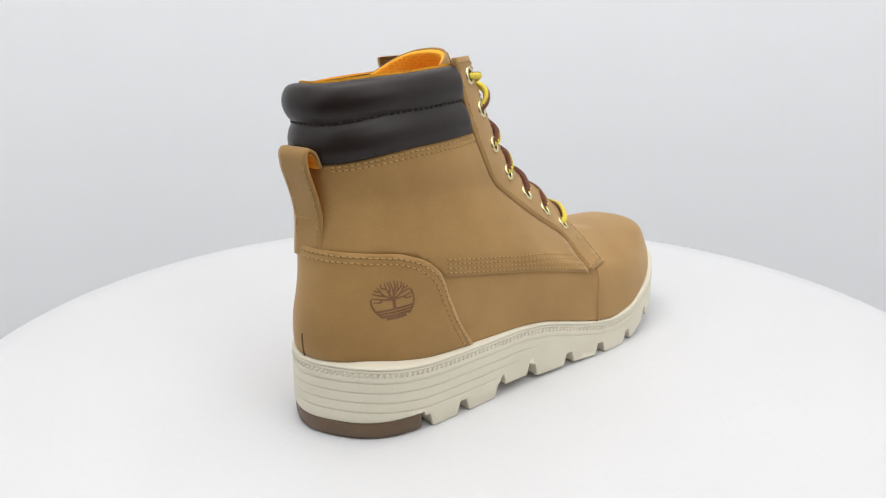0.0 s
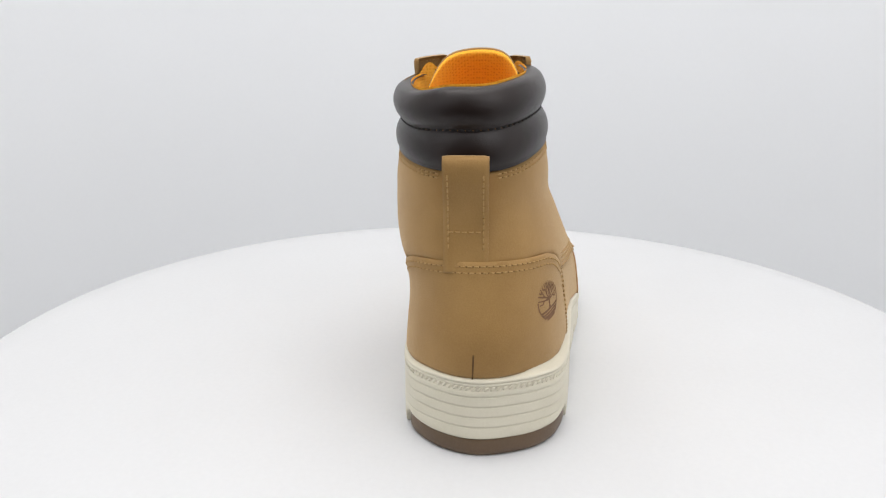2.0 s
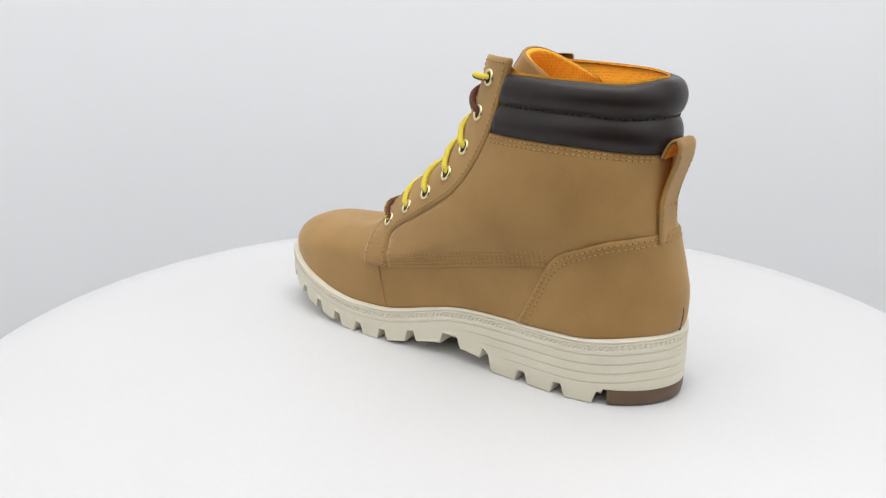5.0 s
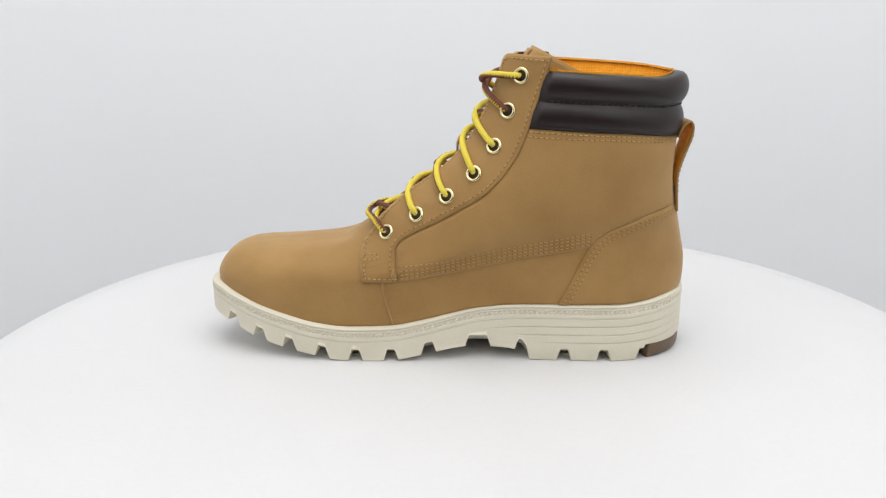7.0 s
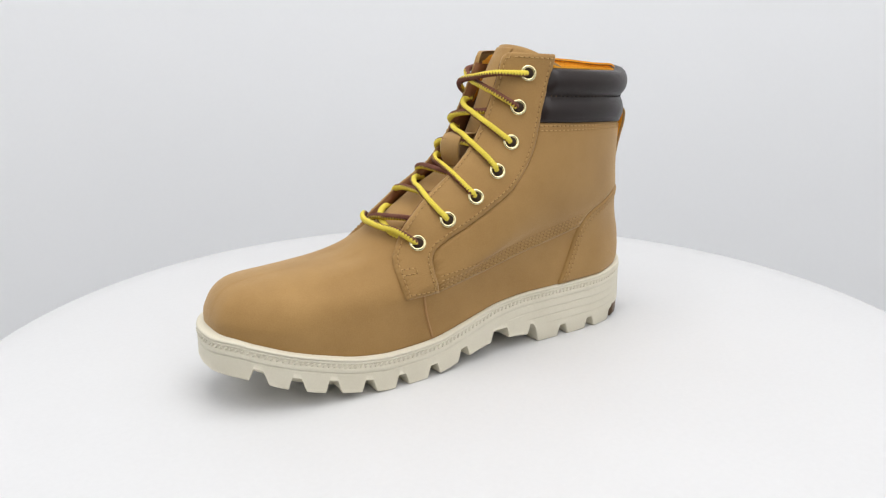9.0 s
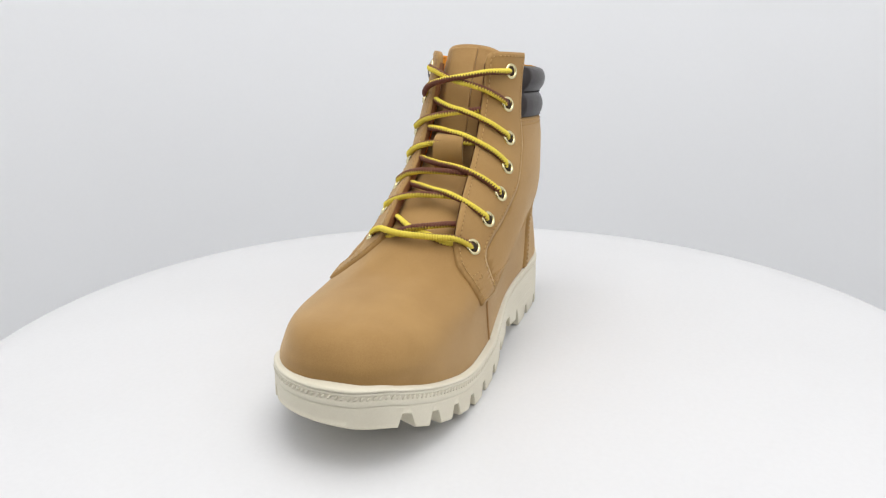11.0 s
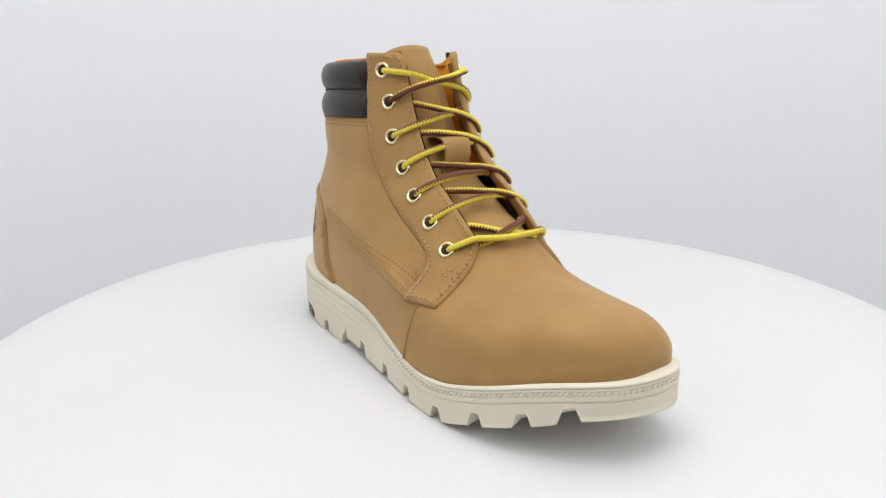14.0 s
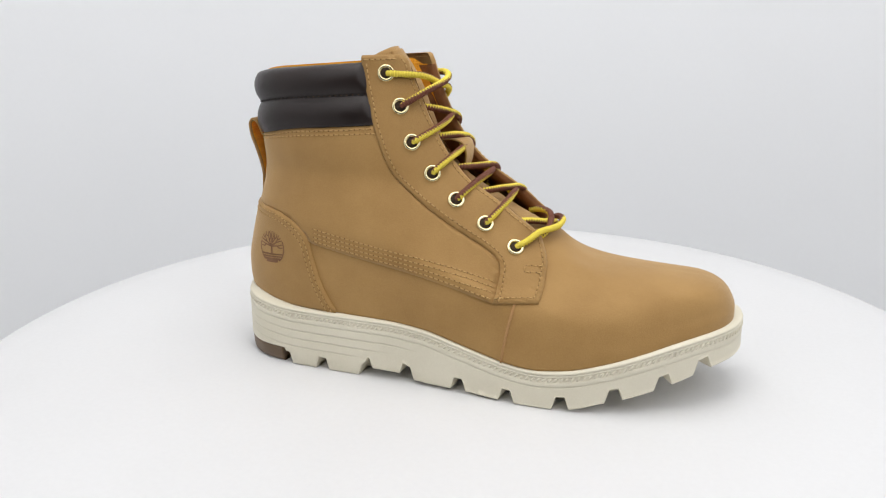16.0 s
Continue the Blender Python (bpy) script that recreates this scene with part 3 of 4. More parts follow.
def collar():
    l = on_form(STAY_BACK[1][:5], 1)
    r = on_form(STAY_BACK[-1][:5], -1)
    prof = [(1.0, 0.0004), (1.004, 0.0018)]
    for t in np.linspace(0.1, 0.93, 12):
        prof.append((1.0 + 0.145 * t, 0.0004 + 0.0033 * math.sin(math.pi * t) ** 0.7))
    prof.append((1.147, 0.0008))
    for t in np.linspace(0.07, 0.75, 12):
        prof.append((1.147 + 0.165 * t, 0.0004 + 0.0048 * math.sin(math.pi * t) ** 0.7))
    prof += [(1.283, 0.0034), (1.294, 0.0020), (1.300, -0.0002), (1.302, -0.0028), (1.299, -0.0048)]
    n = 170
    verts = []
    for a, off in prof:
        lo = np.interp(a, r[::-1, 1], r[::-1, 0]) - 0.05
        hi = np.interp(a, l[::-1, 1], l[::-1, 0]) + 0.05
        psi = np.linspace(lo, hi, n)
        dip = 1 - 0.75 * step(0.12, 0.0, np.minimum(psi - lo, hi - psi))
        verts.append(lifted(np.stack([psi, 1 + (a - 1) * low_side(psi) + seam_rise(psi) * max(0, 1 - (a - 1) / 0.3)], 1), off * np.where(off > 0, dip, 1)))
    body = mesh_part("collar", np.vstack(verts), grid_faces(len(prof), n), COLLAR, BOOT, "padded dark brown leather collar in two rolls")
    run = np.linspace(r[1, 0] + 0.02, l[1, 0] - 0.02, 260)
    groove = np.stack([run, 1 + 0.147 * low_side(run) + 0.51 * seam_rise(run)], 1)
    stitches("stitching", groove, 0.0010, body, COLLAR_THREAD, pitch=0.0034, long=0.0026, thick=0.0005)
    return body


collar()


def lining():
    n, levels = 150, np.linspace(1.310, 0.8, 20)
    ends = [float(np.mean(on_form(STAY_BACK[side][:5], side)[:, 0])) + side * 0.22 for side in (-1, 1)]
    psi = np.linspace(-2.5, 2.7, n)
    rows = []
    for a in levels:
        off = -0.0036 - 0.0032 * step(1.305, 1.20, a)
        high = a - 0.03 * np.maximum(step(ends[1], ends[1] + 0.25, psi), step(ends[0], ends[0] - 0.25, psi))
        high = 1 + (high - 1) * np.where(high > 1, 1 - (1 - low_side(psi)) * step(2.3, 1.9, psi), 1)
        rows.append(lifted(np.stack([psi, high], 1), off * (1 - 0.35 * step(1.9, 2.2, np.abs(psi)))))
    verts = np.vstack(rows)
    # in front of the collar the mesh lines only the upper part of the stays
    faces = [f for f in grid_faces(len(levels), n) if ends[0] < psi[f[0] % n] < ends[1] or levels[f[0] // n] > 1.14]
    faces.append(tuple((len(levels) - 1) * n + j for j in range(n) if ends[0] < psi[j] < ends[1]))
    return mesh_part("lining", verts, faces, LINING, BOOT, "orange spacer mesh lining")


lining()

TONGUE = [(72, 68.6), (59.5, 76), (46, 85), (36, 91.5), (19, 103), (2.5, 113.5), (-10, 127), (-19, 145), (-26, 162), (-31.5, 173), (-36, 180), (-38.2, 184)]


def tongue_at(s, t, lift=0.0):
    """A place on the tongue: s along it from 0 to 1, t across from -1 to 1."""
    p = np.array(TONGUE, float) / 1000
    run = np.concatenate([[0], np.cumsum(np.linalg.norm(np.diff(p, axis=0), axis=1))])
    q = s * run[-1]
    x, z = pchip(run, p[:, 0], q), pchip(run, p[:, 1], q)
    e = 1e-4
    d = np.array([pchip(run, p[:, 0], min(q + e, run[-1])) - pchip(run, p[:, 0], max(q - e, 0)), pchip(run, p[:, 1], min(q + e, run[-1])) - pchip(run, p[:, 1], max(q - e, 0))])
    d = d / np.linalg.norm(d)
    out = np.array([d[1], -d[0]])
    mid = -0.0125 + 0.0045 * s
    half = (0.030 - 0.007 * s) * (0.8 + 0.2 * step(0.0, 0.22, s))
    curl = -0.0016 * step(0.05, 0.3, s) - (0.009 - 0.0048 * step(0.0, 0.25, s) + 0.0048 * s) * t * t - (0.003 + 0.023 * s) * t ** 6 + 0.0012 * math.sin(9 * s + 2 * t)
    return np.array([x + out[0] * (curl + lift), mid + half * t, z + out[1] * (curl + lift)])


def sheet(name, at, s_range, t_range, thick, material, parent, label=""):
    S, T = np.linspace(*s_range, 60), np.linspace(*t_range, 26)
    top = [at(s, t, 0.0) for s in S for t in T]
    low = [at(s, t, -thick) for s in S for t in T]
    m, c = len(top), len(T)
    faces = grid_faces(len(S), c)
    faces += [tuple(i + m for i in f) for f in grid_faces(len(S), c)]
    rim = [i for i in range(c)] + [i * c + c - 1 for i in range(1, len(S))] + [(len(S) - 1) * c + j for j in range(c - 2, -1, -1)] + [i * c for i in range(len(S) - 2, 0, -1)]
    faces += [(rim[i], rim[(i + 1) % len(rim)], rim[(i + 1) % len(rim)] + m, rim[i] + m) for i in range(len(rim))]
    return mesh_part(name, top + low, faces, material, parent, label)


def tongue():
    body = sheet("tongue", tongue_at, (0, 1), (-1, 1), 0.0014, NUBUCK, BOOT, "tan nubuck tongue")
    sheet("tongue_lining", lambda s, t, l: tongue_at(s, t, l - 0.0016), (0.35, 0.998), (-0.995, 0.995), 0.0030, LINING, body, "orange mesh tongue lining")
    sheet("tongue_strip", lambda s, t, l: tongue_at(s, t, l + 0.0014), (0.53, 0.985), (-0.5, 0.22), 0.0016, NUBUCK, body)

    def loop_at(s, t, l):
        rise = 0.0140 * math.sin(math.pi * s) ** 0.5
        return tongue_at(0.50 + 0.14 * s, t, l + 0.0016 + rise)

    sheet("lace_loop", loop_at, (0, 1), (-0.34, 0.36), 0.0014, NUBUCK, body, "nubuck lace keeper loop")
    return body


tongue()


def pull_tab():
    path = smooth_line([(-128.2, 86), (-127.8, 92), (-127.1, 100), (-126.9, 106), (-128.3, 114), (-131.0, 123), (-133.6, 131), (-134.2, 136.5), (-132.2, 139.8), (-129.2, 138.3), (-127.0, 134.5), (-125.6, 130.5)], 1.6) / 1000
    d = np.gradient(path, axis=0)
    d /= np.linalg.norm(d, axis=1, keepdims=True)
    nrm = np.stack([-d[:, 1], d[:, 0]], 1)
    ys = np.linspace(0.0037, -0.0168, 9)
    verts = []
    for off in (0.0009, -0.0009):
        for p, n in zip(path, nrm):
            for i, y in enumerate(ys):
                o = off * (0.6 if i in (0, 8) else 1)
                verts.append((p[0] + n[0] * o, y, p[1] + n[1] * o))
    m, c, r = len(path) * 9, 9, len(path)
    faces = grid_faces(r, c) + [tuple(i + m for i in f) for f in grid_faces(r, c)]
    rim = [i for i in range(c)] + [i * c + c - 1 for i in range(1, r)] + [(r - 1) * c + j for j in range(c - 2, -1, -1)] + [i * c for i in range(r - 2, 0, -1)]
    faces += [(rim[i], rim[(i + 1) % len(rim)], rim[(i + 1) % len(rim)] + m, rim[i] + m) for i in range(len(rim))]
    body = mesh_part("pull_tab", verts, faces, NUBUCK, BOOT, "nubuck pull loop at the heel")
    inner = []
    for p, n in list(zip(path, nrm))[10:]:
        for y in (0.0030, -0.0066, -0.0161):
            inner.append((p[0] - n[0] * 0.0013 * SIDE_IN, y, p[1] - n[1] * 0.0013 * SIDE_IN))
    mesh_part("tab_lining", inner, grid_faces(len(inner) // 3, 3), LINING, body)
    rows = [[(p[0], y, p[1]) for p in path[: int(r * 0.74)] if p[1] > 0.0965] for y in (0.0014, -0.0145)]
    cross = int(np.argmin(np.abs(path[: r // 2, 1] - 0.1055)))
    skip = int(np.argmax(path[:, 1] > 0.0965))
    rows.append([(path[cross][0], y, path[cross][1]) for y in np.linspace(0.0014, -0.0145, 12)])
    for row in rows:
        row = np.array(row)
        t = np.concatenate([[0], np.cumsum(np.linalg.norm(np.diff(row, axis=0), axis=1))])
        v, f = [], []
        q = 0.0
        while q + 0.0021 < t[-1]:
            a = np.array([np.interp(q, t, row[:, i]) for i in range(3)])
            b = np.array([np.interp(q + 0.0021, t, row[:, i]) for i in range(3)])
            i = min(int(np.interp(q, t, np.arange(len(row)))), r - 1)
            n2 = nrm[min(i + skip, r - 1)] if len(row) != 12 else nrm[cross]
            o = np.array([n2[0], 0, n2[1]]) * 0.0009 * SIDE_IN
            vv, ff, _ = tube([a + o * 0.8, a * 0.7 + b * 0.3 + o * 1.25, a * 0.3 + b * 0.7 + o * 1.25, b + o * 0.8], 0.00038, 5)
            f += [tuple(k + len(v) for k in g) for g in ff]
            v += vv
            q += 0.0031
        mesh_part("stitching", v, f, THREAD, body)
    return body


SIDE_IN = 1.0
pull_tab()

# ---------------------------------------------------------------- sole
SOLE_LX = [-138.3, -135.5, -127, -115, -100, -84, -50, -10, 20, 45, 75, 100, 115, 128, 139, 149, 156, 160.8, 163, 163.8]
SOLE_LY = [-12.5, -0.5, 12, 21, 25.7, 27.5, 26.5, 26, 28.5, 30.5, 30.2, 28.2, 25.6, 22, 17.6, 12, 6.4, -0.2, -5.6, -15]
SOLE_RX = [-138.3, -135.5, -128, -115, -96, -60, -20, 20, 50, 72, 99, 118, 134, 144.5, 152, 157.5, 161.1, 163, 163.8]
SOLE_RY = [-12.5, -26, -41, -51.5, -57, -61.5, -65.5, -71.6, -76.4, -77.5, -74.3, -68.2, -60.3, -53.2, -46.2, -38.9, -30.9, -23.7, -15]
BASE_X = [-140, -112, -56, -40, -34, -13, -3, 19, 27, 45, 60, 75, 92, 112, 132, 145, 156, 166]
BASE_Z = [-2.5, -2.5, -2.5, -2.2, 3.5, 6, 6, 2.8, 1, -2, -2.5, -2.3, 0.4, 4.6, 10.2, 15.2, 18.8, 20.4]
BASE_XR = [-140, -112, -56, -46.5, -41.5, -24, -14, -3, 19, 27, 45, 60, 75, 92, 112, 132, 145, 156, 166]
BASE_ZR = [-2.5, -2.5, -2.5, -2.3, 2.8, 2.6, -0.2, -0.8, -1.0, -1.6, -2.2, -2.5, -1.4, 3.2, 8.5, 15, 19.6, 21.4, 22.2]
NOTCH_L = [145, 127, 108, 87.4, 66.7, 45, 22, -8, -35, -60.5, -84.5, -109]
NOTCH_R = [142, 122.5, 98, 70.5, 41, 13, -18.5, -44.5, -73, -98]


def sole_plan(n):
    psi = np.linspace(-math.pi, math.pi, n, endpoint=False)
    s = 0.5 - 0.5 * np.cos(np.abs(psi))
    x = -138.3 + 302.1 * s
    y = np.where(psi >= 0, to_turn(SOLE_LX, SOLE_LY, x), to_turn(SOLE_RX, SOLE_RY, x))
    p = np.stack([x, y], 1)
    # even spacing along the edge
    q = np.vstack([p, p[:1]])
    t = np.concatenate([[0], np.cumsum(np.linalg.norm(np.diff(q, axis=0), axis=1))])
    u = np.linspace(0, t[-1], n, endpoint=False)
    p = np.stack([np.interp(u, t, q[:, 0]), np.interp(u, t, q[:, 1])], 1)
    d = np.roll(p, -3, 0) - np.roll(p, 3, 0)
    out = np.stack([d[:, 1], -d[:, 0]], 1)
    out /= np.linalg.norm(out, axis=1, keepdims=True)
    if (out * (p - p.mean(0))).sum() < 0:
        out = -out
    return p, out


def notch_rise(p):
    left = p[:, 1] > -14
    rise = np.zeros(len(p))
    for xs, mask in ((NOTCH_L, left), (NOTCH_R, ~left)):
        for xn in xs:
            wide = 5.5 if xn == -8 else 2.3
            rise = np.maximum(rise, np.where(mask, 7.0 * np.clip((wide + 2.2 - np.abs(p[:, 0] - xn)) / 2.2, 0, 1), 0))
    return rise


def midsole():
    n = 1400
    p, out = sole_plan(n)
    x = p[:, 0]
    share = step(8, -38, p[:, 1])[:, None]
    sides = np.stack([edge_z(x, True), edge_z(x, False), pchip(BASE_X, BASE_Z, x), pchip(BASE_XR, BASE_ZR, x)], 1)
    share = np.where(x > 120, share[:, 0], np.where(p[:, 1] > -14, 0, 1))
    top = sides[:, 0] * (1 - share) + sides[:, 1] * share
    base = sides[:, 2] * (1 - share) + sides[:, 3] * share
    heel = np.where(p[:, 1] > -14, step(-107.5, -110.5, x), step(-96.5, -99.5, x))
    cream_base = base + heel * 9.2
    low = np.maximum(cream_base, base + notch_rise(p))
    cols = [(-12, top + 1.5), (-5.2, top + 0.6), (-4.2, top), (-1.2, top - 0.4), (-0.3, top - 0.8), (0, top - 1.5), (-0.05, top - 1.9), (-0.9, top - 2.15), (-0.05, top - 2.4), (0, top - 3.2), (-0.25, top - 3.6),
            (-0.45, top - 3.9), (-0.45, top - 5.6), (-0.25, top - 5.9), (0, top - 6.3), (0, top - 7.4)]
    fade = [np.ones(n), step(-8, -28, x), step(-25, -45, x), step(-40, -60, x)]
    for i in range(4):
        zc = top - 8.9 - 5.2 * i
        d = 0.5 * fade[i]
        cols += [(0.05 * i, zc + 0.9), (0.05 * i, zc + 0.36), (0.05 * i - d, zc), (0.05 * i, zc - 0.36), (0.05 * i, zc - 0.9)]
    cols += [(0.2, top - 27.0), (0.2, low + 1.2), (-0.2, low + 0.3), (-0.9, low), (-11, low), (-12.5, cream_base + 0.2), (-26, cream_base + 0.4)]
    rows = []
    for d, z in cols:
        zz = np.maximum(z, low + (1.2 if np.ndim(d) or d > -0.1 else 0)) if np.ndim(d) or d > -2 else z
        q = p + out * np.reshape(d, (-1, 1) if np.ndim(d) else ())
        rows.append(np.column_stack([q, zz]))
    verts = np.vstack(rows) / 1000
    faces = grid_faces(len(rows), n, True)
    faces.append(tuple(range(n)))
    faces.append(tuple((len(rows) - 1) * n + j for j in range(n)))
    body = mesh_part("midsole", verts, faces, CREAM, BOOT, "cream rubber lug sole with grooved heel")
    # the moulded rope round the welt: slanted beads in the channel
    v, f = [], []
    per = np.concatenate([[0], np.cumsum(np.linalg.norm(np.diff(np.vstack([p, p[:1]]), axis=0), axis=1))])
    bead = 3.0
    for k in range(int(per[-1] / bead)):
        ring = []
        for t in np.linspace(0, 1, 5):
            u = (k * bead + 1.3 * t) % per[-1]
            c = np.array([np.interp(u, per[:-1], p[:, 0]), np.interp(u, per[:-1], p[:, 1])])
            o = np.array([np.interp(u, per[:-1], out[:, 0]), np.interp(u, per[:-1], out[:, 1])])
            zt = np.interp(u, per[:-1], top) - 3.7 - 2.1 * t
            r = 0.9 * math.sin(math.pi * (0.15 + 0.7 * t)) ** 0.6
            along = np.array([-o[1], o[0]])
            for j in range(6):
                g = 2 * math.pi * j / 6
                ring.append((*(c + o * (-0.5 + 0.95 * r * math.cos(g)) + along * 1.1 * r * math.sin(g)), zt))
        b = len(v)
        v += ring
        f += [tuple(i + b for i in g) for g in grid_faces(5, 6, True)]
        f += [tuple(b + j for j in range(6)), tuple(b + 24 + j for j in range(6))]
    tagged(mesh_part("welt_rope", np.array(v) / 1000, f, CREAM, body), kind="stuff")
    return body


midsole()


def heel_tread():
    n = 500
    p, out = sole_plan(n)
    keep = p[:, 0] < np.where(p[:, 1] > -14, -111.6, -100.6)
    idx = np.nonzero(keep)[0]
    # order the heel arc from one side round to the other
    gap = np.nonzero(np.diff(idx) > 1)[0]
    if len(gap):
        idx = np.concatenate([idx[gap[0] + 1:], idx[: gap[0] + 1]])
    q, o = p[idx], out[idx]
    cols = [(-0.5, 8.2), (-0.3, 5.0), (-0.4, 1.0), (-0.9, -1.3), (-1.8, -2.3), (-3.0, -2.5), (-16, -2.5)]
    rows = [np.column_stack([q + o * d, np.full(len(q), z)]) for d, z in cols]
    m = len(q)
    verts = np.vstack(rows + [rows[0] * 1.0]) / 1000
    faces = grid_faces(len(cols), m)
    k = (len(cols) - 1) * m
    faces.append(tuple(k + j for j in range(m)))
    faces.append(tuple(range(m)))
    faces.append(tuple(c * m for c in range(len(cols))) + (k + m - 1,) + tuple(c * m + m - 1 for c in range(len(cols) - 2, -1, -1)))
    return mesh_part("heel_tread", verts, faces, GUM, BOOT, "brown gum rubber heel tread")


heel_tread()

# ---------------------------------------------------------------- eyelets and laces
HOLE_SHADE, _, _ = shader("eyelet_hole_shade", (0.035, 0.020, 0.010), 0.9)


def eyelet(psi, a):
    c = lifted(np.array([[psi, a]]), 0.0022)[0]
    n = form_normal(np.array(psi), np.array(a))
    u = np.cross(n, (0, 0, 1.0))
    u /= np.linalg.norm(u)
    w = np.cross(n, u)
    prof = [(4.9, -0.4), (4.95, 0.2), (4.6, 0.75), (4.0, 1.0), (3.4, 0.85), (3.0, 0.4), (2.8, -0.4), (2.75, -0.9)]
    verts = []
    for r, h in prof:
        for j in range(28):
            t = 2 * math.pi * j / 28
            verts.append(c + (u * math.cos(t) + w * math.sin(t)) * r / 1000 + n * h / 1000)
    ring = mesh_part("eyelet", verts, grid_faces(len(prof), 28, True), BRASS, BOOT, "pale brass eyelet")
    # a near-black disc inside the ring paints the shade of the opening
    verts = [c + (u * math.cos(2 * math.pi * j / 20) + w * math.sin(2 * math.pi * j / 20)) * 0.003 - n * h for h in (-0.0002, 0.0008) for j in range(20)]
    mesh_part("shade_disc", verts, grid_faces(2, 20, True) + [tuple(range(20)), tuple(range(20, 40))], HOLE_SHADE, ring)
    return psi, a


AT_L = [eyelet(*locate(x / 1000, z / 1000, 1)) for x, z in EYELET_L]
AT_R = [eyelet(*locate(x / 1000, z / 1000, -1)) for x, z in EYELET_R]


def row_a(row, side):
    return float(np.interp(row, range(1, 8), [q[1] for q in (AT_L if side > 0 else AT_R)]))


def lace(points, spin):
    """points: psi (past pi on the right side), a, lift in mm."""
    p = smooth_line(np.array(points, float) * (0.045, 0.12, 0.001), 0.0005) / (0.045, 0.12, 0.001)
    xyz = lifted(p[:, :2], p[:, 2] / 1000)
    nrm = form_normal(p[:, 0], p[:, 1])
    v, f, uv = tube(xyz, 0.00185, 12, math.pi + spin, 22.0, nrm, 0.12)
    return mesh_part("lace", v, f, CORD, BOOT, "yellow and brown round boot lace", uvs=uv)


def wrapped(psi):
    return psi if psi > 0 else psi + 2 * math.pi


def crossing(side, row, far_row, spin, bow=0.0, bend=2.6):
    """From the eyelet of one side, over its edge, across the gap and under the far edge."""
    psi, a = (AT_L if side > 0 else AT_R)[row - 1]
    end = row_a(far_row, -side)
    e1, e2 = wrapped(at_y(a, throat(a, side), side)), wrapped(at_y(end, throat(end, -side), -side))
    psi = wrapped(psi)
    stop = e2 + (e2 - e1) * 0.16
    rows = []
    for f, lift in ((0, -1.6), (0.012, 0.9), (0.06, 3.5), (0.2, 3.6), (0.36, 2.9), (0.55, 1.6), (0.74, 0.4), (0.9, -0.8), (1, -2.8)):
        rows.append((psi + (stop - psi) * f, a + (end - a) * (1 - (1 - f) ** bend) + bow * math.sin(math.pi * f), lift))
    lace(rows, spin)


def over(side, row, far_row, lift, spin):
    """From eyelet to eyelet across the outside."""
    p0, p1 = (AT_L if side > 0 else AT_R)[row - 1], (AT_R if side > 0 else AT_L)[far_row - 1]
    s0, s1 = wrapped(p0[0]), wrapped(p1[0])
    m = lambda f, b: (s0 + (s1 - s0) * f, p0[1] + (p1[1] - p0[1]) * f + b)
    lace([(*m(0, 0), -1.6), (*m(0.012, 0.001), 0.9), (*m(0.06, 0.004), 3.6), (*m(0.25, 0.02), 4.3 + lift * 0.5), (*m(0.5, 0.02), 3.0 + lift), (*m(0.75, 0.02), 4.3 + lift * 0.5), (*m(0.94, 0.006), 3.6), (*m(0.988, 0.001), 0.9), (*m(1, 0), -1.6)], spin)


over(-1, 1, 2, 0.0, 0.5)
over(1, 1, 2, 3.4, 0.8)
for row, far_l, far_r in ((3, 2.0, 2.1), (4, 2.9, 3.05), (5, 3.8, 4.1), (6, 4.75, 5.0)):
    crossing(1, row, far_l, (0.3, 0.2, 0.7, 0.3)[row - 3], 0.006, (1.25, 2.4, 1.7, 1.9)[row - 3])
    crossing(-1, row, far_r, (1.1, 0.9, 2.0, 1.3)[row - 3], 0.008, (1.15, 2.6, 2.6, 2.6)[row - 3])
over(-1, 7, 7, 2.0, -0.1)


def inner_cross(side, spin):
    a0, a1 = row_a(6.75, side), row_a(6.05, -side)
    s0, s1 = wrapped(at_y(a0, throat(a0, side), side)), wrapped(at_y(a1, throat(a1, -side), -side))
    lace([(s0 + (s0 - s1) * 0.14, a0, -2.5), (s0, a0, -0.5), ((s0 + s1) / 2, (a0 + a1) / 2, 1.0 if side > 0 else 4.0), (s1, a1, -0.5), (s1 + (s1 - s0) * 0.14, a1, -2.5)], spin)


inner_cross(1, 0.0)
inner_cross(-1, 2.0)


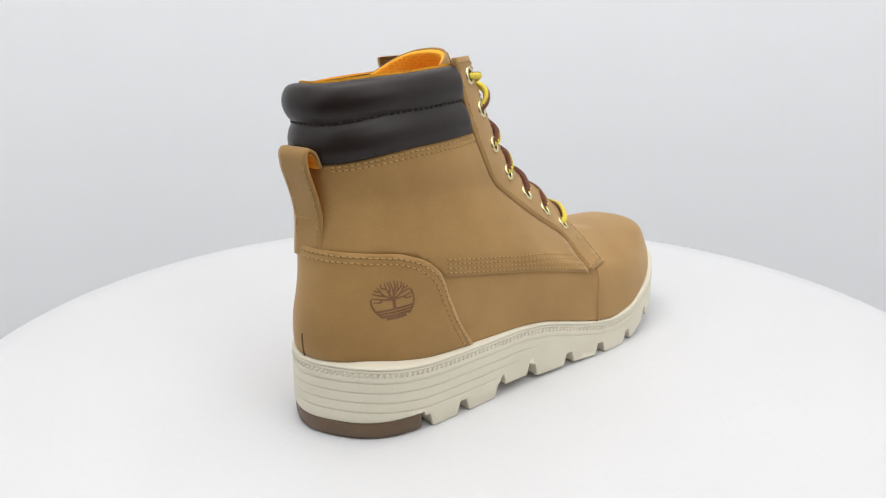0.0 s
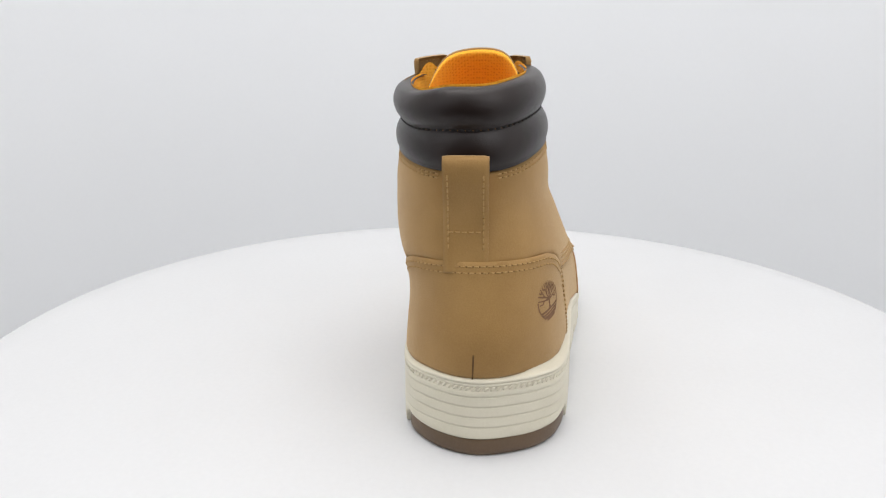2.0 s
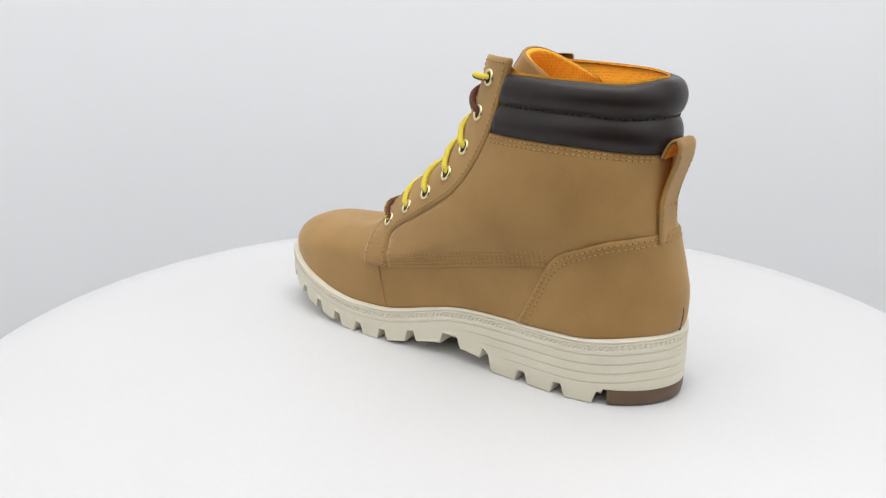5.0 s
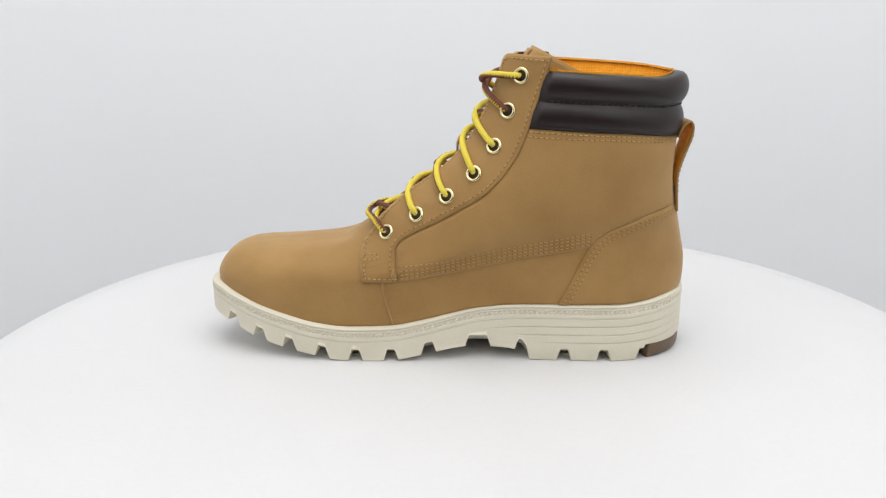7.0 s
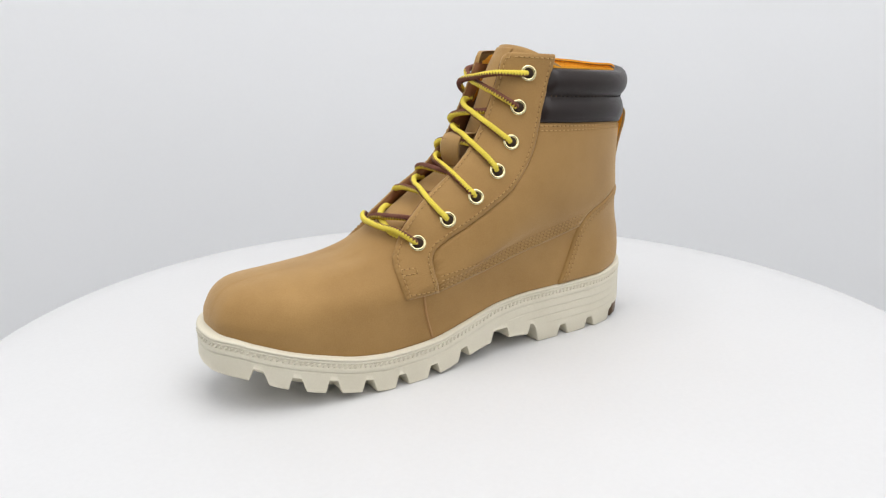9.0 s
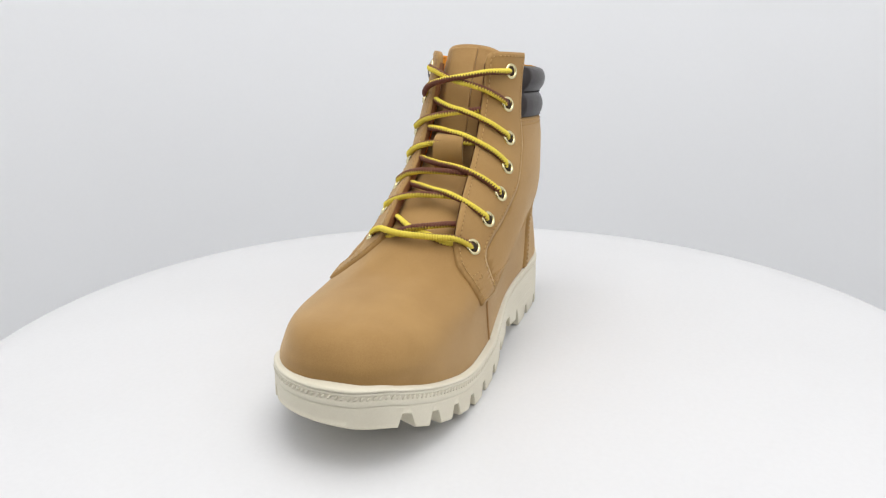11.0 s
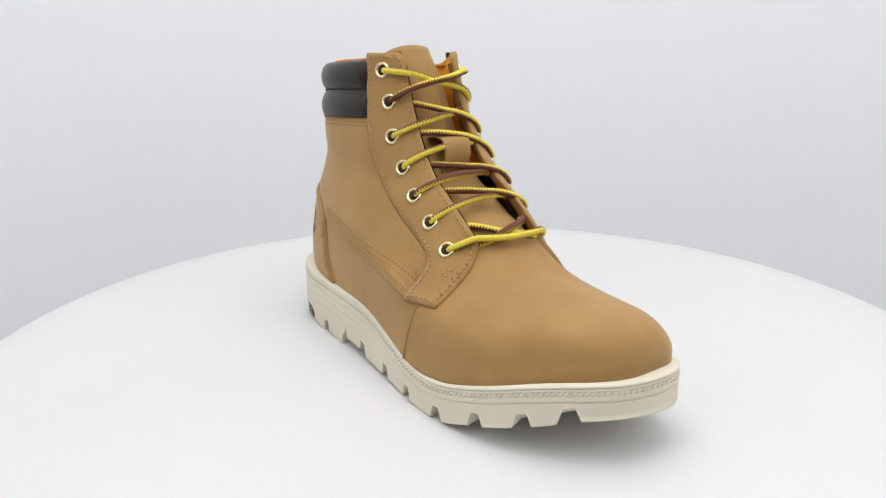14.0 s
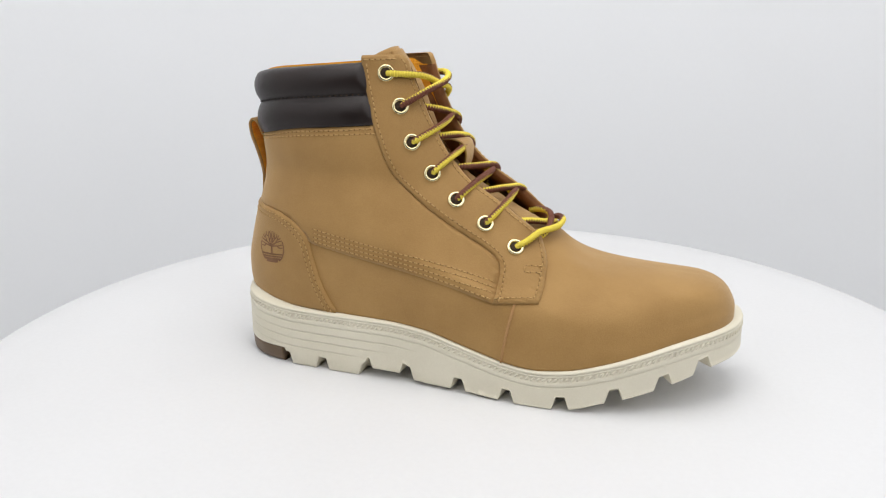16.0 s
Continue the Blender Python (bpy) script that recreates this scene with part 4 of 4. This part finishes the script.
# ---------------------------------------------------------------- branded emblem on the outer heel
def emblem(x0=-108.0, z0=66.8, radius=9.6):
    """A round mark: a bare tree over three ground bars, as plain strokes."""
    verts, faces = [], []

    def stroke(points, wide):
        p = smooth_line(points, 0.6) if len(points) > 2 else np.array([np.array(points[0]) + (np.array(points[1]) - np.array(points[0])) * t for t in np.linspace(0, 1, 8)])
        d = np.gradient(p, axis=0)
        d /= np.maximum(np.linalg.norm(d, axis=1, keepdims=True), 1e-9)
        n = np.stack([-d[:, 1], d[:, 0]], 1)
        w = np.linspace(wide[0], wide[1], len(p))[:, None] / 2
        rows = np.stack([p + n * w, p - n * w], 1).reshape(-1, 2)
        k = len(verts)
        for dx, dz in rows:
            psi, a = locate((x0 + dx) / 1000, (z0 + dz) / 1000, -1)
            verts.append(lifted(np.array([[psi, a]]), 0.00205)[0])
        faces.extend((k + 2 * i, k + 2 * i + 1, k + 2 * i + 3, k + 2 * i + 2) for i in range(len(p) - 1))

    r = radius
    arc = lambda t0, t1, rr: [(rr * math.cos(math.radians(t)), rr * math.sin(math.radians(t))) for t in np.linspace(t0, t1, 14)]
    stroke(arc(172, 232, r), (0.8, 0.9))
    stroke(arc(-50, 28, r), (0.9, 0.8))
    stroke([(-8.6, -4.9), (0, -4.2), (9.0, -3.2)], (1.1, 0.9))
    stroke([(-7.6, -6.3), (0, -5.7), (8.4, -4.7)], (0.9, 0.8))
    stroke([(-6.2, -7.6), (0, -7.2), (6.8, -6.4)], (1.3, 1.3))
    stroke([(-4.2, -8.7), (1, -8.4), (5.0, -7.8)], (1.3, 1.6))
    stroke([(0.1, -4.0), (0.0, -1.5), (0.0, 1.2)], (1.7, 1.3))
    for pts in ([(0, 0.8), (-1.8, 3.4), (-3.2, 8.8)], [(0, 0.8), (0.2, 4.0), (-0.8, 9.5)], [(0.2, 2.5), (2.2, 5.0), (2.7, 9.1)], [(0, 1.0), (3.4, 3.2), (5.8, 7.8)],
                [(-0.2, 1.0), (-3.8, 2.6), (-6.4, 7.0)], [(3.4, 3.2), (6, 4.2), (8.3, 5.0)], [(-3.8, 2.6), (-6.4, 3.2), (-8.8, 4.2)], [(0, 0.6), (4.6, 1.4), (9.0, 2.8)],
                [(-0.2, 0.6), (-4.8, 1.0), (-9.3, 1.9)], [(-1.8, 3.4), (-1.1, 6.0), (-2.0, 9.2)], [(0.2, 4.0), (1.4, 6.4), (1.0, 9.6)], [(2.2, 5.0), (4.0, 6.4), (4.4, 8.7)],
                [(-2.8, 6.0), (-4.6, 6.4), (-4.9, 8.4)], [(4.8, 5.4), (6.6, 5.8), (7.3, 6.7)], [(-5.2, 4.9), (-6.8, 5.0), (-7.8, 5.8)], [(-4.8, 1.0), (-6.4, -0.4), (-8.6, -0.2)],
                [(4.6, 1.4), (6.2, 0.4), (8.8, 0.9)]):
        stroke(pts, (0.95, 0.5))
    return mesh_part("emblem", verts, faces, BURN, BOOT, "branded brown round tree emblem")


emblem()


# ---------------------------------------------------------------- the turn
PLATE_TILT = pose(0, 0, 0, 0.13, -0.04, 0)


def motions():
    times = [0.25 * i for i in range(int(SECONDS * 4) + 1)]
    walk(BOOT, [(t, pose(0, 0, BOOT_LIFT, 0, 0, TURN_AT_START + TURN_RATE * t)) for t in times])
    # the plate sits a little askew on its axle
    walk(TURNTABLE, [(t, pose(0, 0, 0, 0, 0, TURN_AT_START + TURN_RATE * t) @ PLATE_TILT) for t in times])


motions()
